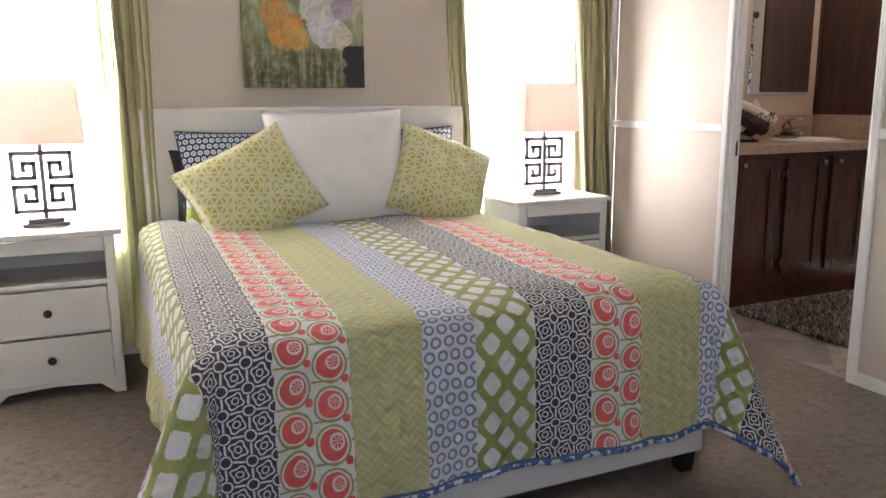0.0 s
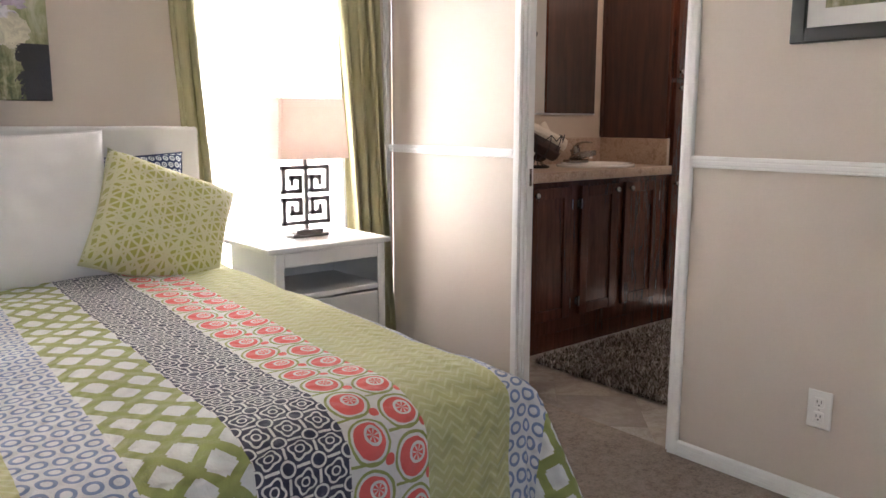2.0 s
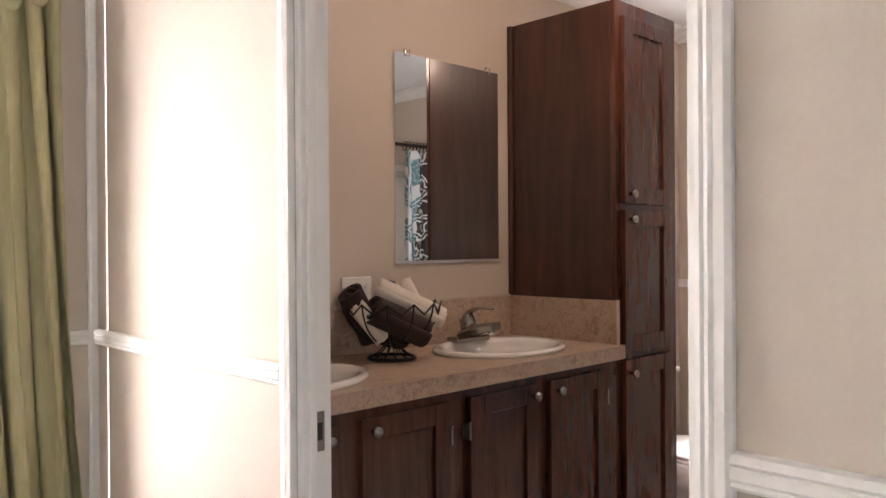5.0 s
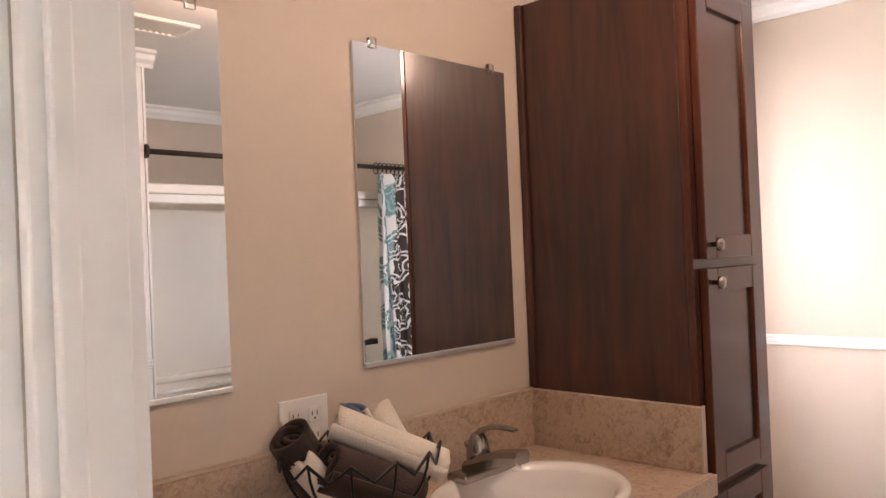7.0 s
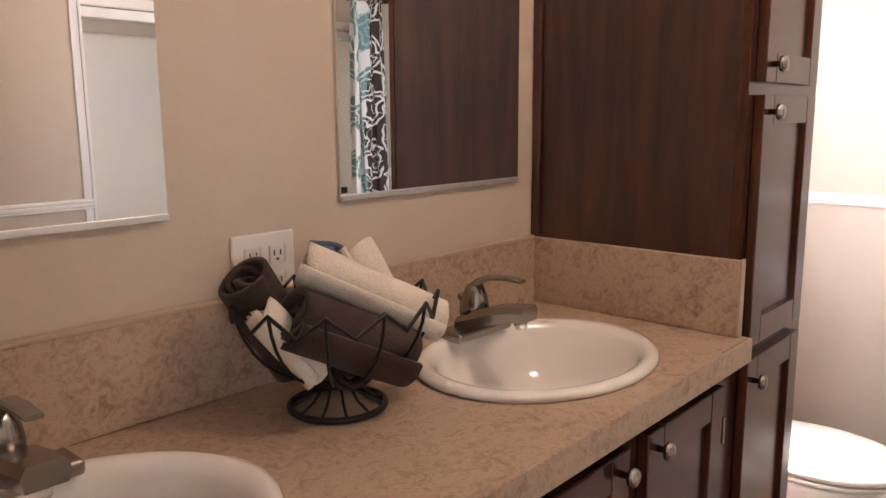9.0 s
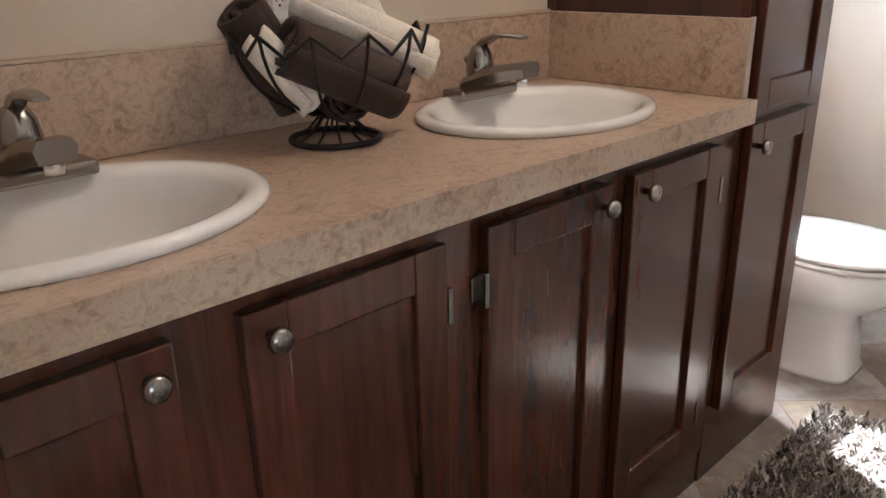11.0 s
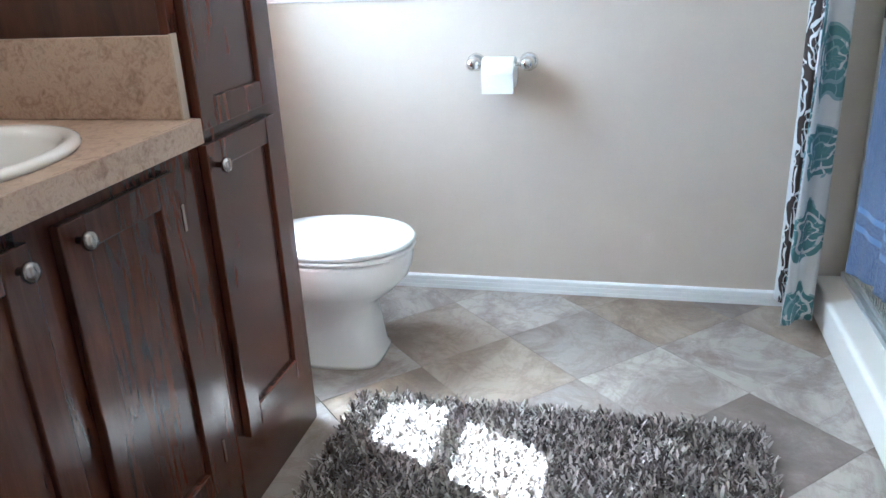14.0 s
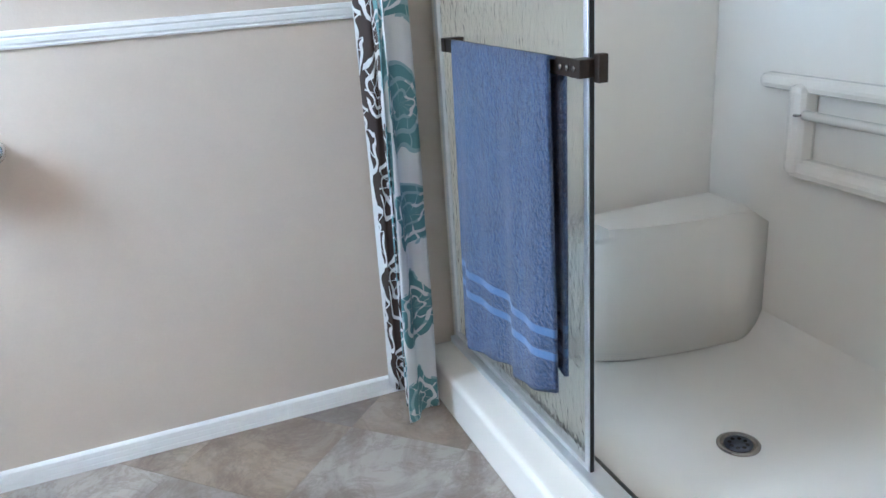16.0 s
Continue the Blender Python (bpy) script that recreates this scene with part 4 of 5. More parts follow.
def framed_print():
    d = thing("framed_picture", pose(DW0 - 0.001, 1.700, 1.645, 0, 0, -90), "white flower print in a wide black frame", "picture")
    w, h, f = 0.268, 0.28, 0.042
    for r in ((-w, -h, -w + f, h), (w - f, -h, w, h), (-w + f, -h, w - f, -h + f), (-w + f, h - f, w - f, h)):
        part("frame_bar", box(bmesh.new(), r[0], -0.024, r[1], r[2], -0.001, r[3], 0.004), FRAMEBLACK, d)
    part("mat", box(bmesh.new(), -w + f, -0.010, -h + f, w - f, -0.002, h - f), MATBOARD, d)
    b = box(bmesh.new(), -w + f + 0.05, -0.0125, -h + f + 0.05, w - f - 0.05, -0.0102, h - f - 0.05)
    lay = b.loops.layers.uv.verify()
    for fc in b.faces:
        for lp in fc.loops:
            lp[lay].uv = (lp.vert.co.x / 0.36 + 0.5, lp.vert.co.z / 0.38 + 0.5)
    part("print", b, PRINT, d)


framed_print()


def outlet(m, gangs, label):
    d = thing("wall_outlet", m, label, "outlet")
    w = 0.036 + 0.023 * (gangs - 1)
    part("plate", box(bmesh.new(), -w, -0.006, -0.058, w, 0, 0.058, 0.003), PLASTIC, d)
    for g in range(gangs):
        cx = (g - (gangs - 1) / 2) * 0.046
        for z in (-0.022, 0.022):
            s = part("socket", box(bmesh.new(), cx - 0.015, -0.0085, z - 0.015, cx + 0.015, -0.006, z + 0.015, 0.003), PLASTIC, d)
            for k in (-0.006, 0.006):
                part("slot", box(bmesh.new(), cx + k - 0.001, -0.0092, z - 0.002, cx + k + 0.001, -0.0084, z + 0.007), SLOT, s)
            part("slot", box(bmesh.new(), cx - 0.002, -0.0092, z - 0.010, cx + 0.002, -0.0084, z - 0.006), SLOT, s)
    part("screw", lathe(bmesh.new(), [(0.003, -0.001), (0.003, 0.001)], 8, (0, -0.0065, 0)), NICKEL, d)


outlet(pose(DW0, 1.805, 0.305, 0, 0, -90), 1, "white duplex wall outlet low on the bedroom wall")
outlet(pose(3.707, MIRY, 1.088, 0, 0, 0), 2, "white double-gang outlet above the vanity backsplash")


# ---- bathroom ----
FY = 3.395      # face frames of the cabinets


def shaker(parent, x0, x1, z0, z1, knob, hinge=None):
    """A framed cabinet door with a recessed panel, a round knob and hinges."""
    s, y0, y1 = 0.055, FY - 0.020, FY - 0.001
    dr = part("door", boxes((x0, y0, z0, x0 + s, y1, z1), (x1 - s, y0, z0, x1, y1, z1), (x0 + s, y0, z0, x1 - s, y1, z0 + s), (x0 + s, y0, z1 - s, x1 - s, y1, z1), bev=0.0025), CHERRY, parent)
    part("panel", box(bmesh.new(), x0 + s - 0.002, y0 + 0.010, z0 + s - 0.002, x1 - s + 0.002, y1 - 0.001, z1 - s + 0.002), CHERRY, dr)
    kb = bmesh.new()
    lathe(kb, [(0.006, 0), (0.005, 0.012), (0.0145, 0.016), (0.0155, 0.021), (0.012, 0.027), (0.003, 0.029)], 20)
    bmesh.ops.transform(kb, matrix=pose(knob[0], y0, knob[1], 90, 0, 0), verts=kb.verts)
    part("knob", kb, NICKEL, dr, "round brushed nickel knob")
    if hinge:
        for z in (z0 + 0.07, z1 - 0.09):
            x = x1 + 0.004 if hinge > 0 else x0 - 0.004
            part("hinge", boxes((x - 0.004, y0 - 0.002, z - 0.026, x + 0.004, y1, z + 0.026), (x + hinge * 0.004, y1 - 0.006, z - 0.018, x + hinge * 0.016, y1 - 0.002, z + 0.018), bev=0.001), NICKEL, dr)


def vanity():
    d = thing("vanity_cabinet", pose(0, 0, 0), "dark cherry vanity cabinet with framed doors", "cabinet")
    part("body", boxes((DW1 + 0.002, FY + 0.015, 0.0, 4.452, MIRY - 0.002, 0.74)), CHERRY, d)
    part("toe_board", box(bmesh.new(), DW1 + 0.002, FY + 0.004, 0.0, 4.452, FY + 0.0148, 0.09), CHERRY, d)
    part("face_frame", boxes((DW1 + 0.002, FY, 0.09, 4.452, FY + 0.0148, 0.860), bev=0.002), CHERRY, d)
    for x0, x1, kx, hg in ((3.045, 3.262, 3.232, -1), (3.337, 3.634, 3.368, 1), (3.712, 4.006, 3.978, -1), (4.066, 4.368, 4.098, 1)):
        shaker(d, x0, x1, 0.165, 0.828, (kx, 0.796), hg)


def linen_cabinet():
    d = thing("linen_cabinet", pose(0, 0, 0), "tall dark cherry linen cabinet with three doors", "cabinet")
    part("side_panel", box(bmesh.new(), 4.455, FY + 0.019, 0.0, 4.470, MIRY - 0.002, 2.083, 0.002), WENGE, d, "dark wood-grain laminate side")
    part("body", box(bmesh.new(), 4.4705, FY + 0.019, 0.0, 4.856, MIRY - 0.002, 2.082), CHERRY, d)
    part("face_frame", box(bmesh.new(), 4.4535, FY, 0.0, 4.858, FY + 0.0185, 2.085, 0.002), CHERRY, d)
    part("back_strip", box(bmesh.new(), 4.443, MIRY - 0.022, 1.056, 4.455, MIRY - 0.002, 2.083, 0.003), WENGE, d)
    for z0, z1, kz in ((1.385, 2.03, 1.418), (0.872, 1.362, 1.33), (0.19, 0.845, 0.80)):
        shaker(d, 4.482, 4.792, z0, z1, (4.512, kz))


def ellipse_hole_top(x0, y0, x1, y1, z0, z1, holes):
    """A slab with elliptical cut-outs, made from quads round each hole."""
    bm = bmesh.new()
    n = 40
    xs = [x0] + [(holes[i][0] + holes[i + 1][0]) / 2 for i in range(len(holes) - 1)] + [x1]
    for k, (cx, cy, a, b) in enumerate(holes):
        l, r = xs[k], xs[k + 1]
        for z, dn in ((z1, False), (z0, True)):
            inner, outer = [], []
            for i in range(n):
                th = 2 * math.pi * i / n
                c, s = math.cos(th), math.sin(th)
                inner.append(bm.verts.new((cx + a * c, cy + b * s, z)))
                tx = ((r - cx) if c > 0 else (l - cx)) / c if abs(c) > 1e-6 else 1e9
                ty = ((y1 - cy) if s > 0 else (y0 - cy)) / s if abs(s) > 1e-6 else 1e9
                q = min(tx, ty)
                outer.append(bm.verts.new((cx + q * c, cy + q * s, z)))
            for i in range(n):
                j = (i + 1) % n
                bm.faces.new((inner[i], outer[i], outer[j], inner[j]))
            # square the corners
            for i in range(n):
                j = (i + 1) % n
                p, q = outer[i].co, outer[j].co
                if abs(p.x - q.x) > 1e-5 and abs(p.y - q.y) > 1e-5:
                    ex = r if max(p.x, q.x) > r - 1e-5 else l
                    ey = y1 if max(p.y, q.y) > y1 - 1e-5 else y0
                    w = bm.verts.new((ex, ey, z))
                    bm.faces.new((outer[i], w, outer[j]))
    bmesh.ops.remove_doubles(bm, verts=bm.verts, dist=1e-5)
    return bm


SINKS = [(3.250, 3.60), (4.086, 3.60)]


def countertop():
    d = thing("countertop", pose(0, 0, 0), "tan stone-pattern laminate vanity top with backsplash", "countertop")
    part("slab", ellipse_hole_top(DW1 + 0.002, 3.366, 4.453, MIRY - 0.002, 0.862, 0.903, [(cx, cy, 0.215, 0.17) for cx, cy in SINKS]), LAMINATE, d)
    part("edge_band", box(bmesh.new(), DW1 + 0.002, 3.359, 0.857, 4.453, 3.3655, 0.9032, 0.001), LAMINATE, d)
    part("backsplash", box(bmesh.new(), DW1 + 0.002, MIRY - 0.020, 0.9035, 4.434, MIRY - 0.0025, 1.050, 0.002), LAMINATE, d)
    part("backsplash_cap", box(bmesh.new(), DW1 + 0.002, MIRY - 0.021, 1.0505, 4.434, MIRY - 0.0025, 1.056, 0.001), surface("splash_cap", (0.52, 0.42, 0.31), 0.5), d)
    part("side_splash", box(bmesh.new(), 4.434, 3.385, 0.9035, 4.4525, MIRY - 0.0025, 1.052, 0.002), LAMINATE, d)
    part("side_splash_edge", box(bmesh.new(), 4.433, 3.380, 0.9035, 4.4525, 3.3848, 1.055, 0.001), surface("splash_edge", (0.50, 0.42, 0.33), 0.5), d)


def sink(cx, cy):
    prof = [(0.240, 0.000), (0.245, 0.006), (0.241, 0.013), (0.229, 0.017), (0.214, 0.013), (0.203, 0.0), (0.190, -0.035), (0.165, -0.075), (0.12, -0.105), (0.06, -0.122), (0.018, -0.126)]
    bm = bmesh.new()
    lathe(bm, prof, 56, (0, 0, 0), 1.0, 0.80, False)
    ob = tagged(obj("sink", bm, PORCELAIN), "white oval drop-in porcelain sink", "sink", "vanity sinks")
    ob.location = (cx, cy, 0.9035)
    dr = bmesh.new()
    lathe(dr, [(0.022, 0.0), (0.022, 0.003), (0.012, 0.004), (0.002, 0.002)], 20, (0, 0, -0.126))
    part("drain", dr, CHROME, ob)
    return ob


def faucet(cx):
    d = thing("faucet", pose(cx, 3.762, 0.914), "single-lever brushed nickel faucet with a slab spout", "faucet", "vanity faucets")

    def sweep(rows):
        """A bar of six-sided sections: (y, middle z, half width, half height)."""
        b = bmesh.new()
        rings = [[b.verts.new((w * a, y, z + h * c)) for a, c in ((-0.85, -1), (0.85, -1), (1, 0.2), (0.75, 1), (-0.75, 1), (-1, 0.2))] for y, z, w, h in rows]
        for r0, r1 in zip(rings, rings[1:]):
            for k in range(6):
                b.faces.new((r0[k], r0[(k + 1) % 6], r1[(k + 1) % 6], r1[k]))
        b.faces.new(rings[0]), b.faces.new(rings[-1])
        return b
    part("deck_plate", box(bmesh.new(), -0.080, -0.030, 0.0, 0.080, 0.028, 0.020, 0.006, 3), NICKEL, d)
    part("spout", sweep([(0.024, 0.022, 0.034, 0.012), (-0.010, 0.032, 0.031, 0.018), (-0.050, 0.046, 0.028, 0.017), (-0.095, 0.056, 0.026, 0.015), (-0.128, 0.060, 0.025, 0.014)]), NICKEL, d)
    part("aerator", lathe(bmesh.new(), [(0.011, 0.030), (0.012, 0.036), (0.012, 0.050)], 18, (0, -0.108, 0)), CHROME, d)
    part("handle_base", lathe(bmesh.new(), [(0.026, 0.040), (0.027, 0.058), (0.023, 0.080), (0.015, 0.096), (0.004, 0.101)], 24, (0, 0.0, 0)), NICKEL, d)
    part("lever", sweep([(0.008, 0.086, 0.012, 0.010), (-0.012, 0.104, 0.012, 0.008), (-0.040, 0.116, 0.011, 0.005), (-0.075, 0.119, 0.011, 0.004), (-0.112, 0.117, 0.010, 0.003)]), NICKEL, d)
    part("pop_up_rod", lathe(bmesh.new(), [(0.003, 0.018), (0.003, 0.060), (0.007, 0.064), (0.007, 0.072), (0.002, 0.075)], 12, (0, 0.034, 0)), NICKEL, d)


def mirror(x0, x1, z0, z1):
    d = thing("wall_mirror", pose((x0 + x1) / 2, MIRY - 0.0005, z0), "frameless wall mirror held by clear clips", "mirror", "vanity mirrors")
    w = (x1 - x0) / 2
    part("glass", box(bmesh.new(), -w, -0.007, 0, w, -0.0015, z1 - z0, 0.0008, 1), MIRROR, d)
    part("channel", box(bmesh.new(), -w, -0.010, -0.004, w, -0.0005, 0.006, 0.001), ALU, d)
    for x in (-w * 0.78, w * 0.78):
        part("clip", box(bmesh.new(), x - 0.011, -0.012, z1 - z0 - 0.010, x + 0.011, -0.001, z1 - z0 + 0.014, 0.003), CLEAR, d)


def wire_bowl(cx, cy):
    d = thing("wire_basket", pose(cx, cy, 0.9035), "black wire pedestal bowl on the vanity top", "basket")
    n = 12
    circ = lambda r, z: [(r * math.cos(2 * math.pi * i / 40), r * math.sin(2 * math.pi * i / 40), z) for i in range(40)]
    part("base_ring", tube(bmesh.new(), circ(0.070, 0.005), 0.005, 8, True), BLACKWIRE, d)
    part("neck_ring", tube(bmesh.new(), circ(0.022, 0.042), 0.004, 8, True), BLACKWIRE, d)
    for i in range(n):
        a = 2 * math.pi * i / n
        c, s = math.cos(a), math.sin(a)
        part("foot_spoke", tube(bmesh.new(), [(0.070 * c, 0.070 * s, 0.006), (0.045 * c, 0.045 * s, 0.018), (0.022 * c, 0.022 * s, 0.042)], 0.0022, 6), BLACKWIRE, d)
    for i in range(n):
        a = 2 * math.pi * (i + 0.5) / n
        pts = []
        for q in range(9):
            k = q / 8
            r = 0.022 + 0.127 * math.sin(k * 1.45) ** 0.9
            pts.append((r * math.cos(a), r * math.sin(a), 0.044 + 0.125 * k ** 1.6))
        part("rib", tube(bmesh.new(), pts, 0.0026, 6), BLACKWIRE, d)
    zig = []
    for i in range(2 * n):
        a = 2 * math.pi * (i / (2 * n)) + math.pi / n
        r, z = (0.150, 0.172) if i % 2 == 0 else (0.145, 0.142)
        zig.append((r * math.cos(a), r * math.sin(a), z))
    part("rim", tube(bmesh.new(), zig, 0.0032, 6, True), BLACKWIRE, d)


def towel_roll(name, p, direction, length, radius, mat, label, seed):
    """A rolled towel: spiral end, bulging soft body."""
    rnd = random.Random(seed)
    off = rnd.random() * 10
    bm = bmesh.new()
    turns, n = 3.0, 66

    def f(i, j):
        a = 2 * math.pi * turns * i
        r = radius * (0.22 + 0.78 * i) * (1 + 0.05 * noise.noise(Vector((math.cos(a) * 1.5 + off, math.sin(a) * 1.5, j * 3))))
        return (r * math.cos(a), r * 0.92 * math.sin(a), (j - 0.5) * length * (1 - 0.10 * (1 - i)) + 0.006 * math.sin(a * 1.3 + off))
    grid(bm, n, 16, f)
    ob = obj(name, bm, mat)
    so = ob.modifiers.new("thickness", "SOLIDIFY")
    so.thickness, so.offset = radius * 0.17, -1
    q = Vector(direction).normalized().to_track_quat("Z", "Y")
    ob.matrix_world = Matrix.LocRotScale(p, q, None)
    return tagged(ob, label, "towel", "rolled towels in the basket")


vanity()
linen_cabinet()
countertop()
for cx, cy in SINKS:
    sink(cx, cy)
    faucet(cx + 0.02)
mirror(3.045, 3.547, 1.187, 1.893)
mirror(3.868, 4.384, 1.187, 1.893)
BWX, BWY = 3.703, 3.695
wire_bowl(BWX, BWY)
RT, FW, UP = Vector((0.73, -0.68, 0)), Vector((0.68, 0.73, 0)), Vector((0, 0, 1))
for k, (r, fw, z, di, ln, rd, mt, lb) in enumerate((
        (-0.090, 0.00, 0.135, (-0.35, -0.35, 0.80), 0.17, 0.050, TERRYBROWN, "rolled dark brown hand towel"),
        (-0.062, -0.050, 0.118, (-0.62, -0.10, 0.78), 0.13, 0.034, TERRYWHITE, "rolled cream hand towel"),
        (-0.025, 0.06, 0.172, (0.2, 0.1, 1.0), 0.12, 0.034, TERRYBLUE, "rolled slate blue hand towel"),
        (0.060, 0.015, 0.168, (-0.85, -0.10, 0.42), 0.23, 0.040, TERRYWHITE, "rolled cream hand towel"),
        (0.065, 0.065, 0.160, (-0.45, 0.2, 0.85), 0.15, 0.038, TERRYWHITE, "rolled cream hand towel"),
        (0.022, -0.045, 0.120, (-0.78, -0.30, 0.40), 0.185, 0.055, TERRYBROWN, "rolled dark brown hand towel"),
        (0.050, -0.02, 0.108, (-0.6, 0.5, 0.25), 0.09, 0.040, TERRYBROWN, "rolled dark brown hand towel"),
        (-0.01, 0.03, 0.080, (-0.5, 0.8, 0.2), 0.15, 0.040, TERRYBROWN, "rolled dark brown hand towel"),
        (-0.105, 0.045, 0.135, (-0.3, 0.3, 0.9), 0.16, 0.026, TERRYWHITE, "rolled cream hand towel"))):
    axis = RT * di[0] + FW * di[1] + UP * di[2]
    towel_roll("rolled_towel", Vector((BWX, BWY, 0.9035)) + RT * r + FW * fw + UP * z, axis, ln, rd, mt, lb, k)


def toilet(cx):
    d = thing("toilet", pose(cx - 0.01, MIRY, 0) @ Matrix.Diagonal((1, 1, 0.95, 1)), "white porcelain toilet with closed lid", "toilet")
    # oval horizontal rings: (half width, front y, back y, z)
    def rings(bm, rows, n=36):
        vs = []
        for w, yf, yb, z, sq in rows:
            cy, hy = (yf + yb) / 2, (yb - yf) / 2
            row = []
            for i in range(n):
                a = 2 * math.pi * i / n
                c, s = math.cos(a), math.sin(a)
                row.append(bm.verts.new((w * math.copysign(abs(c) ** sq, c), cy + hy * math.copysign(abs(s) ** sq, s), z)))
            vs.append(row)
        for r0, r1 in zip(vs, vs[1:]):
            for i in range(n):
                bm.faces.new((r0[i], r0[(i + 1) % n], r1[(i + 1) % n], r1[i])).smooth = True
        bm.faces.new(vs[0][::-1]), bm.faces.new(vs[-1])
        return bm
    part("pedestal", rings(bmesh.new(), [(0.118, -0.560, -0.08, 0.0, 0.42), (0.116, -0.560, -0.08, 0.012, 0.42), (0.108, -0.552, -0.09, 0.03, 0.45), (0.102, -0.545, -0.09, 0.12, 0.5), (0.100, -0.540, -0.09, 0.185, 0.55),
                                         (0.112, -0.560, -0.10, 0.215, 0.7), (0.150, -0.610, -0.11, 0.25, 0.85), (0.174, -0.648, -0.12, 0.29, 0.95), (0.182, -0.662, -0.13, 0.33, 1.0), (0.185, -0.666, -0.15, 0.362, 1.0), (0.181, -0.660, -0.16, 0.376, 1.0)]), PORCELAIN, d)
    part("seat", rings(bmesh.new(), [(0.183, -0.668, -0.19, 0.378, 0.95), (0.187, -0.673, -0.19, 0.385, 0.95), (0.185, -0.67, -0.19, 0.393, 0.95)]), PLASTIC, d)
    part("lid", rings(bmesh.new(), [(0.184, -0.669, -0.19, 0.397, 0.95), (0.189, -0.676, -0.185, 0.404, 0.95), (0.182, -0.668, -0.19, 0.416, 0.95), (0.10, -0.58, -0.26, 0.421, 0.95)]), PLASTIC, d)
    part("tank", box(bmesh.new(), -0.195, -0.178, 0.36, 0.195, -0.008, 0.69, 0.025, 4), PORCELAIN, d)
    part("tank_lid", box(bmesh.new(), -0.203, -0.188, 0.6905, 0.203, -0.002, 0.722, 0.012, 3), PORCELAIN, d)
    part("flush_lever", box(bmesh.new(), -0.165, -0.200, 0.63, -0.095, -0.1785, 0.645, 0.004), CHROME, d)


toilet(5.235)


def paper_holder():
    d = thing("toilet_paper_holder", pose(FARX, 3.016, 0.818), "chrome toilet paper holder with a white roll", "paper holder")
    for y in (-0.088, 0.088):
        b = bmesh.new()
        lathe(b, [(0.030, 0), (0.030, 0.004), (0.022, 0.010), (0.014, 0.018), (0.013, 0.050), (0.019, 0.054), (0.021, 0.066), (0.014, 0.078), (0.003, 0.080)], 22)
        bmesh.ops.transform(b, matrix=pose(0, y, 0.005, 0, -90, 0), verts=b.verts)
        part("post", b, CHROME, d)
    part("bar", tube(bmesh.new(), [(-0.062, -0.085, 0.005), (-0.062, 0.085, 0.005)], 0.007, 10), CHROME, d)
    b = bmesh.new()
    prof = [(0.020, -0.052), (0.047, -0.052), (0.049, -0.049), (0.049, 0.049), (0.047, 0.052), (0.020, 0.052)]
    lathe(b, prof, 36)
    bmesh.ops.transform(b, matrix=pose(-0.062, 0, -0.020, 90, 0, 0), verts=b.verts)
    r = part("paper_roll", b, PAPER, d)
    b = bmesh.new()
    grid(b, 6, 10, lambda i, j: (-0.062 - 0.0495 + 0.002 * math.sin(j * 3), -0.051 + 0.102 * i, -0.020 - 0.062 * j))
    part("loose_sheet", b, PAPER, r)


paper_holder()


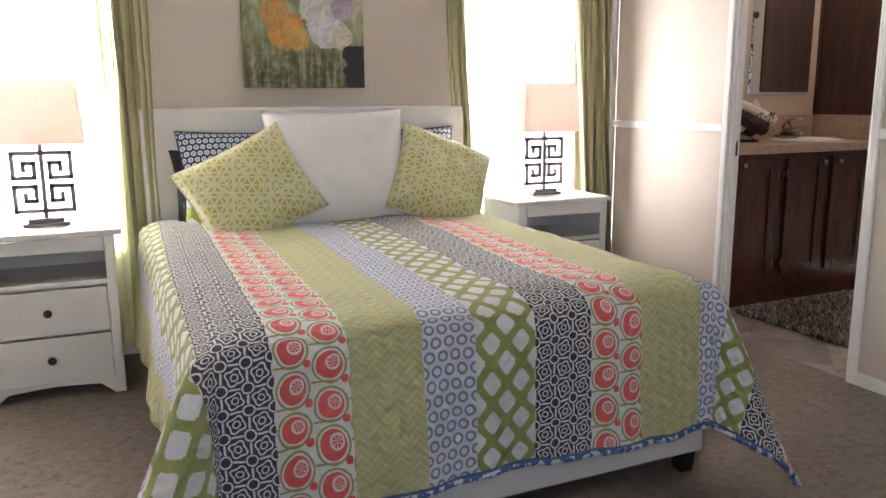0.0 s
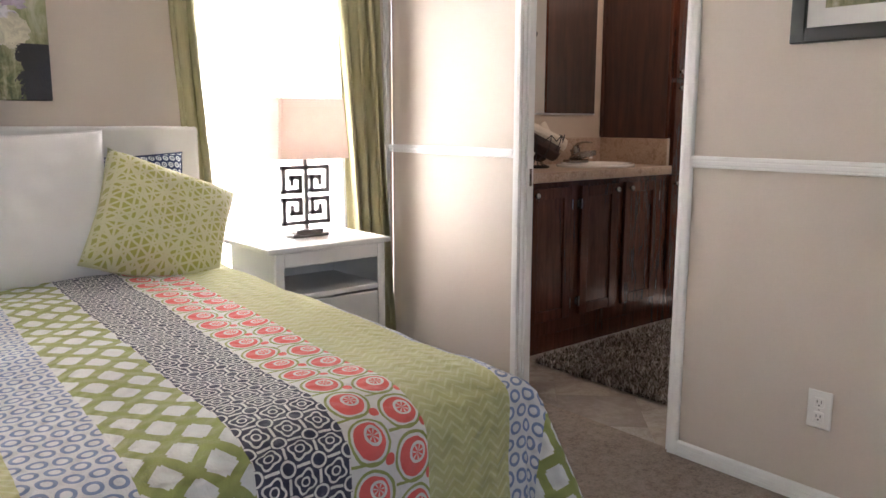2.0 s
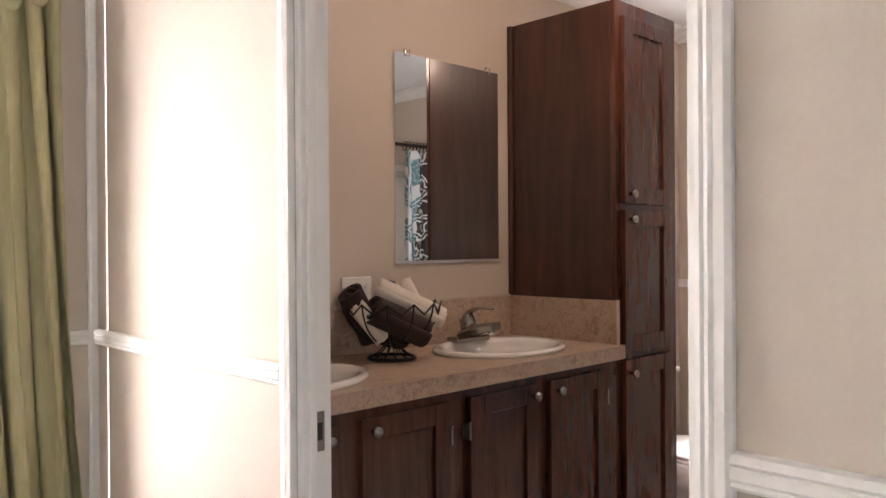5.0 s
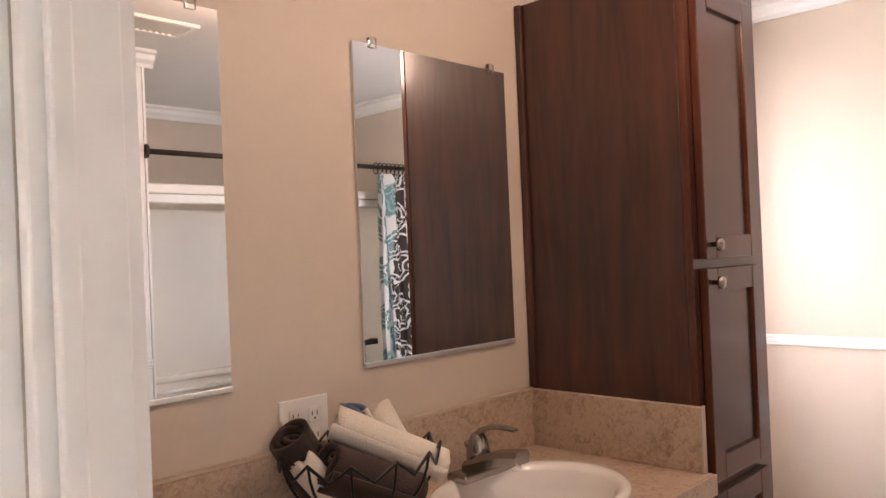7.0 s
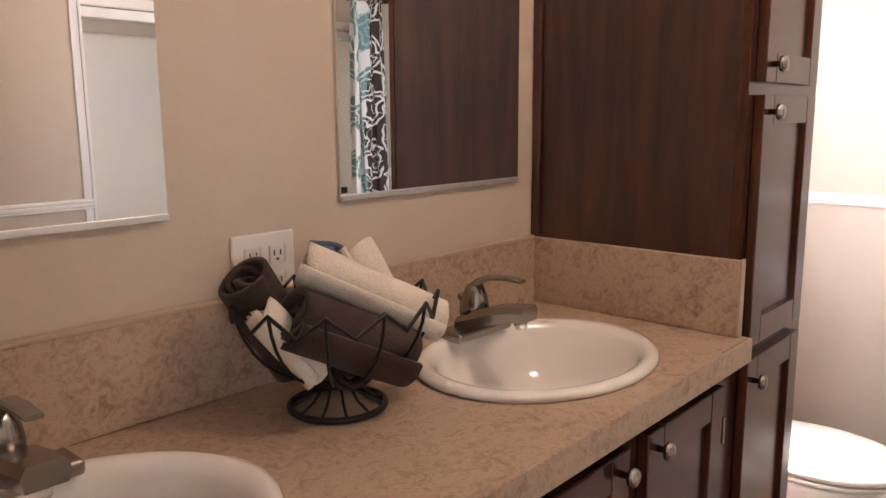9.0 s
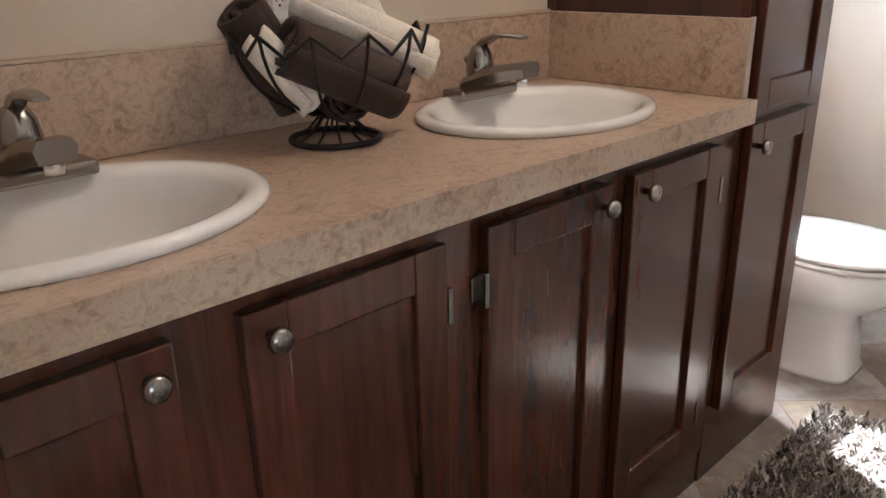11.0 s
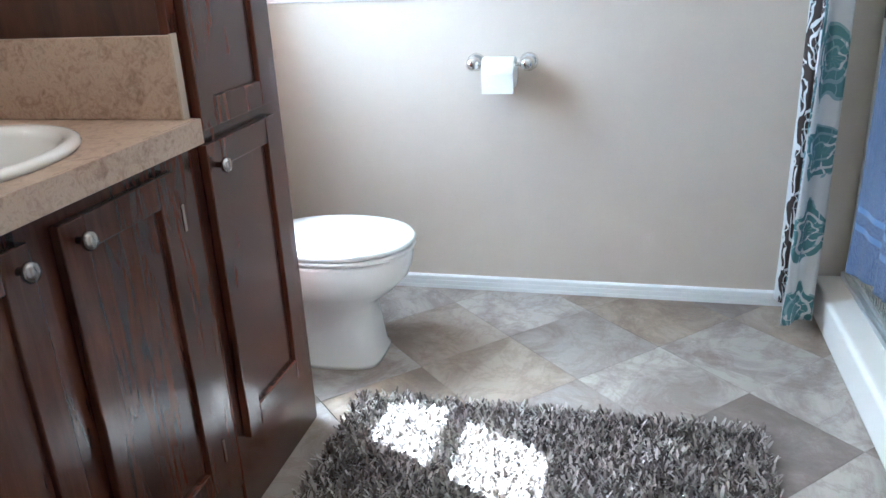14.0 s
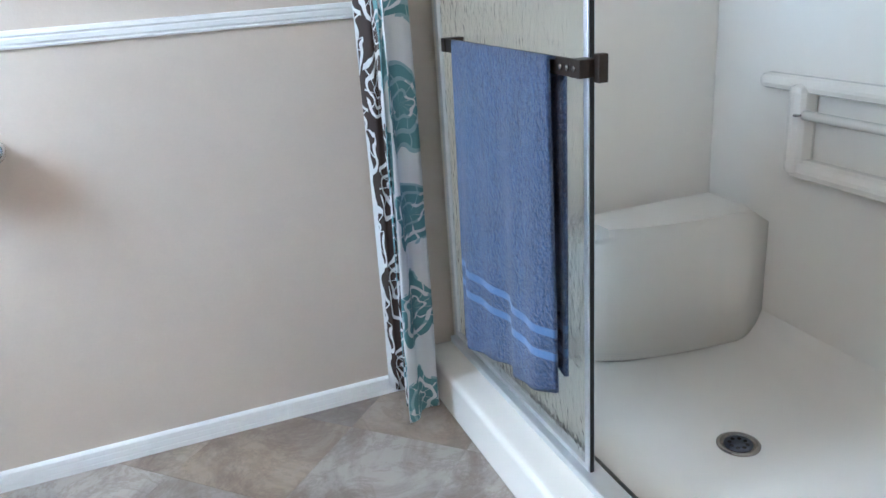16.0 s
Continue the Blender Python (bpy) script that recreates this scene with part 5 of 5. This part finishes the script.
# ---- shower ----
def shower():
    d = thing("shower_stall", pose(0, 0, 0), "cream moulded acrylic shower stall with bench and grab bar", "shower")
    X0, X1, Y0, TOP = RETX + 0.012, FARX - 0.012, 1.012, 1.74
    rim = lambda *r, bev=0.02: box(bmesh.new(), *r, bev, 4)
    part("curb", rim(X0, 1.845, 0.0, X1, 1.995, 0.125, bev=0.016), ACRYLIC, d, "white acrylic threshold")
    bm = bmesh.new()

    def pan(i, j):
        x, y = X0 + 0.03 + (X1 - X0 - 0.06) * i, Y0 + 0.03 + (1.845 - Y0 - 0.03) * j
        e = min(i, 1 - i) * (X1 - X0), min(j, 1 - j) * 0.8
        z = 0.028 + 0.02 * min(1.0, math.hypot(x - 5.085, y - 1.45) / 0.6) + 0.09 * math.exp(-min(e) / 0.028)
        return (x, y, z)
    grid(bm, 60, 40, pan)
    part("pan", bm, ACRYLIC, d)
    part("back_wall", rim(X0, Y0 - 0.01, 0.05, X1, Y0 + 0.032, TOP), ACRYLIC, d)
    part("end_wall", rim(X1 - 0.034, Y0 + 0.02, 0.05, X1 + 0.009, 1.90, TOP), ACRYLIC, d)
    part("end_wall", rim(X0 - 0.009, Y0 + 0.02, 0.05, X0 + 0.034, 1.90, TOP), ACRYLIC, d)
    part("front_flange", box(bmesh.new(), X0 - 0.009, 1.86, TOP - 0.0, X1 + 0.009, 1.925, TOP + 0.045, 0.008), ACRYLIC, d)
    # corner bench at the far end, with a bowed front
    b = bmesh.new()
    pts = [(X1 - 0.034, Y0 + 0.03)] + [(X1 - 0.034 - 0.25 * math.cos(a) ** 0.55 if math.cos(a) > 0 else X1 - 0.034, Y0 + 0.03 + 0.56 * math.sin(a)) for a in [math.pi / 2 * k / 14 for k in range(15)]]
    lo, hi = [b.verts.new((x, y, 0.05)) for x, y in pts], [b.verts.new((x, y, 0.445)) for x, y in pts]
    for i in range(len(pts)):
        j = (i + 1) % len(pts)
        b.faces.new((lo[i], lo[j], hi[j], hi[i])).smooth = True
    b.faces.new(lo[::-1])
    top = b.faces.new(hi)
    bmesh.ops.bevel(b, geom=list(top.edges), offset=0.045, segments=6, affect="EDGES")
    part("bench", b, ACRYLIC, d)
    # moulded shelf with a grab bar on the back wall
    part("grab_shelf", boxes((4.50, Y0 + 0.025, 0.775, 5.50, Y0 + 0.075, 0.815), bev=0.016), ACRYLIC, d)
    part("grab_recess", boxes((5.33, Y0 + 0.025, 0.57, 5.38, Y0 + 0.095, 0.80), (4.5, Y0 + 0.025, 0.56, 5.38, Y0 + 0.085, 0.61), bev=0.02), ACRYLIC, d)
    part("grab_bar", tube(bmesh.new(), [(4.55, Y0 + 0.075, 0.725), (5.34, Y0 + 0.075, 0.725)], 0.012, 14), ACRYLIC, d)
    part("bar_boss", lathe(bmesh.new(), [(0.010, -0.002), (0.010, 0.002)], 16, (5.335, Y0 + 0.096, 0.727)), NICKEL, d)
    b = bmesh.new()
    lathe(b, [(0.050, 0.0), (0.050, 0.004), (0.044, 0.007), (0.038, 0.005), (0.036, 0.003)], 32, (5.085, 1.45, 0.028))
    dr = part("drain", b, NICKEL, d, "round steel drain")
    b = bmesh.new()
    lathe(b, [(0.033, 0.0), (0.033, 0.0045), (0.001, 0.0045)], 28, (5.085, 1.45, 0.028))
    part("strainer", b, surface("drain_dark", (0.12, 0.13, 0.16), 0.35, 0.8), dr)
    for k in range(8):
        a = math.pi / 4 * k
        part("strainer_hole", lathe(bmesh.new(), [(0.005, 0), (0.005, 0.0012)], 8, (5.085 + 0.02 * math.cos(a), 1.45 + 0.02 * math.sin(a), 0.0325)), SLOT, dr)


def shower_door():
    d = thing("shower_door", pose(0, 0, 0), "sliding rain-glass shower door in aluminium frame, pushed to one end", "shower door")
    y = 1.893
    x0, x1 = 5.013, FARX - 0.03
    part("bottom_track", box(bmesh.new(), RETX + 0.03, y - 0.03, 0.1255, x1, y + 0.022, 0.145, 0.003), ALU, d)
    part("header", box(bmesh.new(), RETX + 0.03, y - 0.03, 1.70, x1, y + 0.022, 1.738, 0.003), TRIM, d)
    for k, (xa, yy) in enumerate(((x0, y), (x0 + 0.028, y - 0.02))):
        pn = part("glass_panel", box(bmesh.new(), xa + 0.012, yy - 0.003, 0.152, x1 - 0.02, yy + 0.002, 1.695), RAINGLASS, d, "rippled obscure glass")
        pn.visible_shadow = False
        part("stile", box(bmesh.new(), xa, yy - 0.008, 0.148, xa + 0.016, yy + 0.007, 1.698, 0.002), ALU, pn)
        part("stile", box(bmesh.new(), x1 - 0.022, yy - 0.008, 0.148, x1 - 0.004, yy + 0.007, 1.698, 0.002), ALU, pn)
        part("bottom_rail", box(bmesh.new(), xa + 0.016, yy - 0.007, 0.1465, x1 - 0.022, yy + 0.006, 0.160, 0.002), ALU, pn)
        break
    part("gasket", box(bmesh.new(), x0 - 0.0025, y - 0.004, 0.148, x0 - 0.0005, y + 0.004, 1.698), SLOT, d)
    bar = part("towel_bar", box(bmesh.new(), 4.995, 1.935, 0.948, 5.56, 1.943, 0.978, 0.002), BRONZE, d, "dark bronze towel bar")
    part("end_bracket", boxes((4.965, 1.912, 0.948, 4.997, 1.945, 0.978), (4.950, 1.900, 0.940, 4.968, 1.918, 0.986), bev=0.002), BRONZE, bar)
    part("end_bracket", boxes((5.55, 1.897, 0.948, 5.575, 1.945, 0.978), bev=0.002), BRONZE, bar)
    for x in (4.982, 5.004, 5.026):
        b = lathe(bmesh.new(), [(0.0055, 0.0), (0.0055, 0.002), (0.002, 0.003)], 10)
        bmesh.ops.transform(b, matrix=pose(x, 1.9445, 0.963, -90, 0, 0), verts=b.verts)
        part("screw", b, NICKEL, bar)


def hung_towel():
    """The towel folded over the bar: the front flap hangs lower than the back one."""
    bm = bmesh.new()
    w, top, front, back = 0.425, 0.982, 0.685, 0.62
    L = front + back

    def f(i, j):
        s = j * L
        x = 5.045 + w * i
        ph = math.sin(x * 62) * 0.006 + math.sin(x * 27 + 1) * 0.011
        if s < front:
            q = (front - s) / front
            return (x - 0.012 * q * math.sin(i * 5) + 0.015 * q * (i - 0.5), 1.958 + ph * q + 0.012 * q, top - (front - s) + 0.05 * (i - 0.5) * q * -1.6)
        q = (s - front) / back
        return (x, 1.925 - ph * 0.3 * q, top - (s - front))
    grid(bm, 56, 90, f)
    ob = obj("bath_towel", bm, BLUETOWEL)
    for v in ob.data.vertices:
        v.co.z -= 0.30
    ob.location = (0, 0, 0.30)
    so = ob.modifiers.new("thickness", "SOLIDIFY")
    so.thickness, so.offset = 0.008, 0
    return tagged(ob, "blue terry bath towel folded over the towel bar", "towel")


shower()
shower_door()
hung_towel()
rod = thing("shower_rod", pose(0, 0, 0), "dark bronze shower curtain rod", "shower rod")
part("rod", tube(bmesh.new(), [(RETX - 0.0, 2.06, 1.90), (FARX, 2.06, 1.90)], 0.012, 12), BRONZE, rod)
for x, s in ((RETX, 1), (FARX, -1)):
    b = bmesh.new()
    lathe(b, [(0.030, 0), (0.030, 0.006), (0.016, 0.012)], 20)
    bmesh.ops.transform(b, matrix=pose(x, 2.06, 1.90, 0, 90 * s, 0), verts=b.verts)
    part("flange", b, BRONZE, rod)
shower_curtain = drape("shower_curtain", 5.50, 5.735, 2.075, 0.045, 1.865, 2.6, 0.045, FLOWERS, "white shower curtain with brown and teal flower print, pushed aside", 21, 0.0)
for k in range(8):
    x = 5.51 + 0.030 * k
    part("ring", tube(bmesh.new(), [(x, 2.06 + 0.022 * math.cos(a), 1.893 + 0.030 * math.sin(a)) for a in [2 * math.pi * q / 14 for q in range(14)]], 0.003, 6, True), BRONZE, shower_curtain)


def ceiling_vent():
    d = thing("ceiling_vent", pose(4.13, 2.42, CEILZ), "white slatted ceiling vent", "vent")
    for r in ((-0.14, -0.09, 0.14, -0.065), (-0.14, 0.065, 0.14, 0.09), (-0.14, -0.065, -0.115, 0.065), (0.115, -0.065, 0.14, 0.065)):
        part("frame", box(bmesh.new(), r[0], r[1], -0.014, r[2], r[3], -0.0005, 0.003), TRIM, d)
    part("backing", box(bmesh.new(), -0.115, -0.065, -0.003, 0.115, 0.065, -0.0008), SLOT, d)
    for k in range(9):
        x = -0.10 + 0.025 * k
        b = box(bmesh.new(), -0.008, -0.065, -0.001, 0.008, 0.065, 0.001)
        bmesh.ops.transform(b, matrix=pose(x, 0, -0.009, 0, 35, 0), verts=b.verts)
        part("slat", b, TRIM, d)


ceiling_vent()
cl = thing("ceiling_light", pose(4.15, 3.02, CEILZ), "round ceiling light with frosted globe", "ceiling light")
part("base", lathe(bmesh.new(), [(0.11, -0.02), (0.115, -0.001)], 36), NICKEL, cl)
gl = part("globe", lathe(bmesh.new(), [(0.02, -0.085), (0.07, -0.072), (0.098, -0.045), (0.105, -0.021)], 36), GLOBE, cl)
gl.visible_shadow = False


# ---- bathroom rug, tufted ----
def rug():
    rx0, rx1, ry0, ry1 = 3.31, 4.965, 2.24, 3.305
    d = thing("rug", pose(0, 0, 0), "shaggy grey-brown bath rug on the tile floor", "rug")
    part("backing", box(bmesh.new(), rx0 + 0.01, ry0 + 0.01, 0.0008, rx1 - 0.01, ry1 - 0.01, 0.010, 0.003), surface("rug_backing", (0.07, 0.055, 0.045), 0.95), d)
    rng = np.random.default_rng(4)
    n = 44000
    px, py = rng.uniform(rx0, rx1, n), rng.uniform(ry0, ry1, n)
    ang, lean, ln, wd = rng.uniform(0, 6.283, n), rng.uniform(0.35, 1.12, n), rng.uniform(0.026, 0.044, n), rng.uniform(0.0022, 0.0044, n)
    tx, ty = np.cos(ang), np.sin(ang)
    V = np.zeros((n, 6, 3))
    for k, (s, h) in enumerate(((0.0, 0.0), (0.45, 0.62), (1.0, 0.95))):
        cx, cy = px + tx * ln * lean * s * 0.75, py + ty * ln * lean * s * 0.75
        cz = 0.004 + ln * h * np.sqrt(np.maximum(0.08, 1 - lean * lean * 0.75))
        w = wd * (1.0, 1.15, 0.55)[k]
        V[:, 2 * k] = np.stack([cx - ty * w, cy + tx * w, cz], 1)
        V[:, 2 * k + 1] = np.stack([cx + ty * w, cy - tx * w, cz], 1)
    base = np.arange(n)[:, None] * 6
    F = np.concatenate([base + np.array([0, 1, 3, 2]), base + np.array([2, 3, 5, 4])])
    me = bpy.data.meshes.new("shag")
    me.from_pydata(V.reshape(-1, 3).tolist(), [], F.tolist())
    me.materials.append(YARN)
    ob = new("shag", me)
    ob.parent = d
    tagged(ob, "long grey and brown shag yarns", kind="stuff")


rug()


# ---- bathroom floor, square tiles laid diagonally ----
def clip(poly, rect):
    x0, y0, x1, y1 = rect
    for ax, v, sg in ((0, x0, 1), (0, x1, -1), (1, y0, 1), (1, y1, -1)):
        out = []
        for p, q in zip(poly, poly[1:] + poly[:1]):
            ip, iq = sg * (p[ax] - v) >= 0, sg * (q[ax] - v) >= 0
            if ip:
                out.append(p)
            if ip != iq:
                k = (v - p[ax]) / (q[ax] - p[ax])
                out.append((p[0] + k * (q[0] - p[0]), p[1] + k * (q[1] - p[1])))
        poly = out
        if len(poly) < 3:
            return []
    return poly


def bath_floor():
    fl = tagged(new("floor_bath"), "slate-look vinyl tiles laid diagonally", kind="structure")
    H, g = 0.233, 0.0008
    for i in range(-16, 8):
        for j in range(-12, 12):
            cx, cy = 5.63 + H * (i + j), 2.715 + H * (i - j) + H
            poly = [(cx - H + g, cy), (cx, cy - H + g), (cx + H - g, cy), (cx, cy + H - g)]
            for rect in ((DW0 + 0.016, RETY - 0.02, FARX, MIRY),) if cy > RETY + 0.3 else ((DW0 + 0.016, 1.95, FARX, MIRY),):
                c = clip(poly, rect)
                if not c:
                    continue
                bm = bmesh.new()
                top, low = [bm.verts.new((x, y, 0.0)) for x, y in c], [bm.verts.new((x, y, -0.011)) for x, y in c]
                bm.faces.new(top)
                for k in range(len(c)):
                    m2 = (k + 1) % len(c)
                    bm.faces.new((low[k], low[m2], top[m2], top[k]))
                part("tile", bm, TILE, fl)


bath_floor()
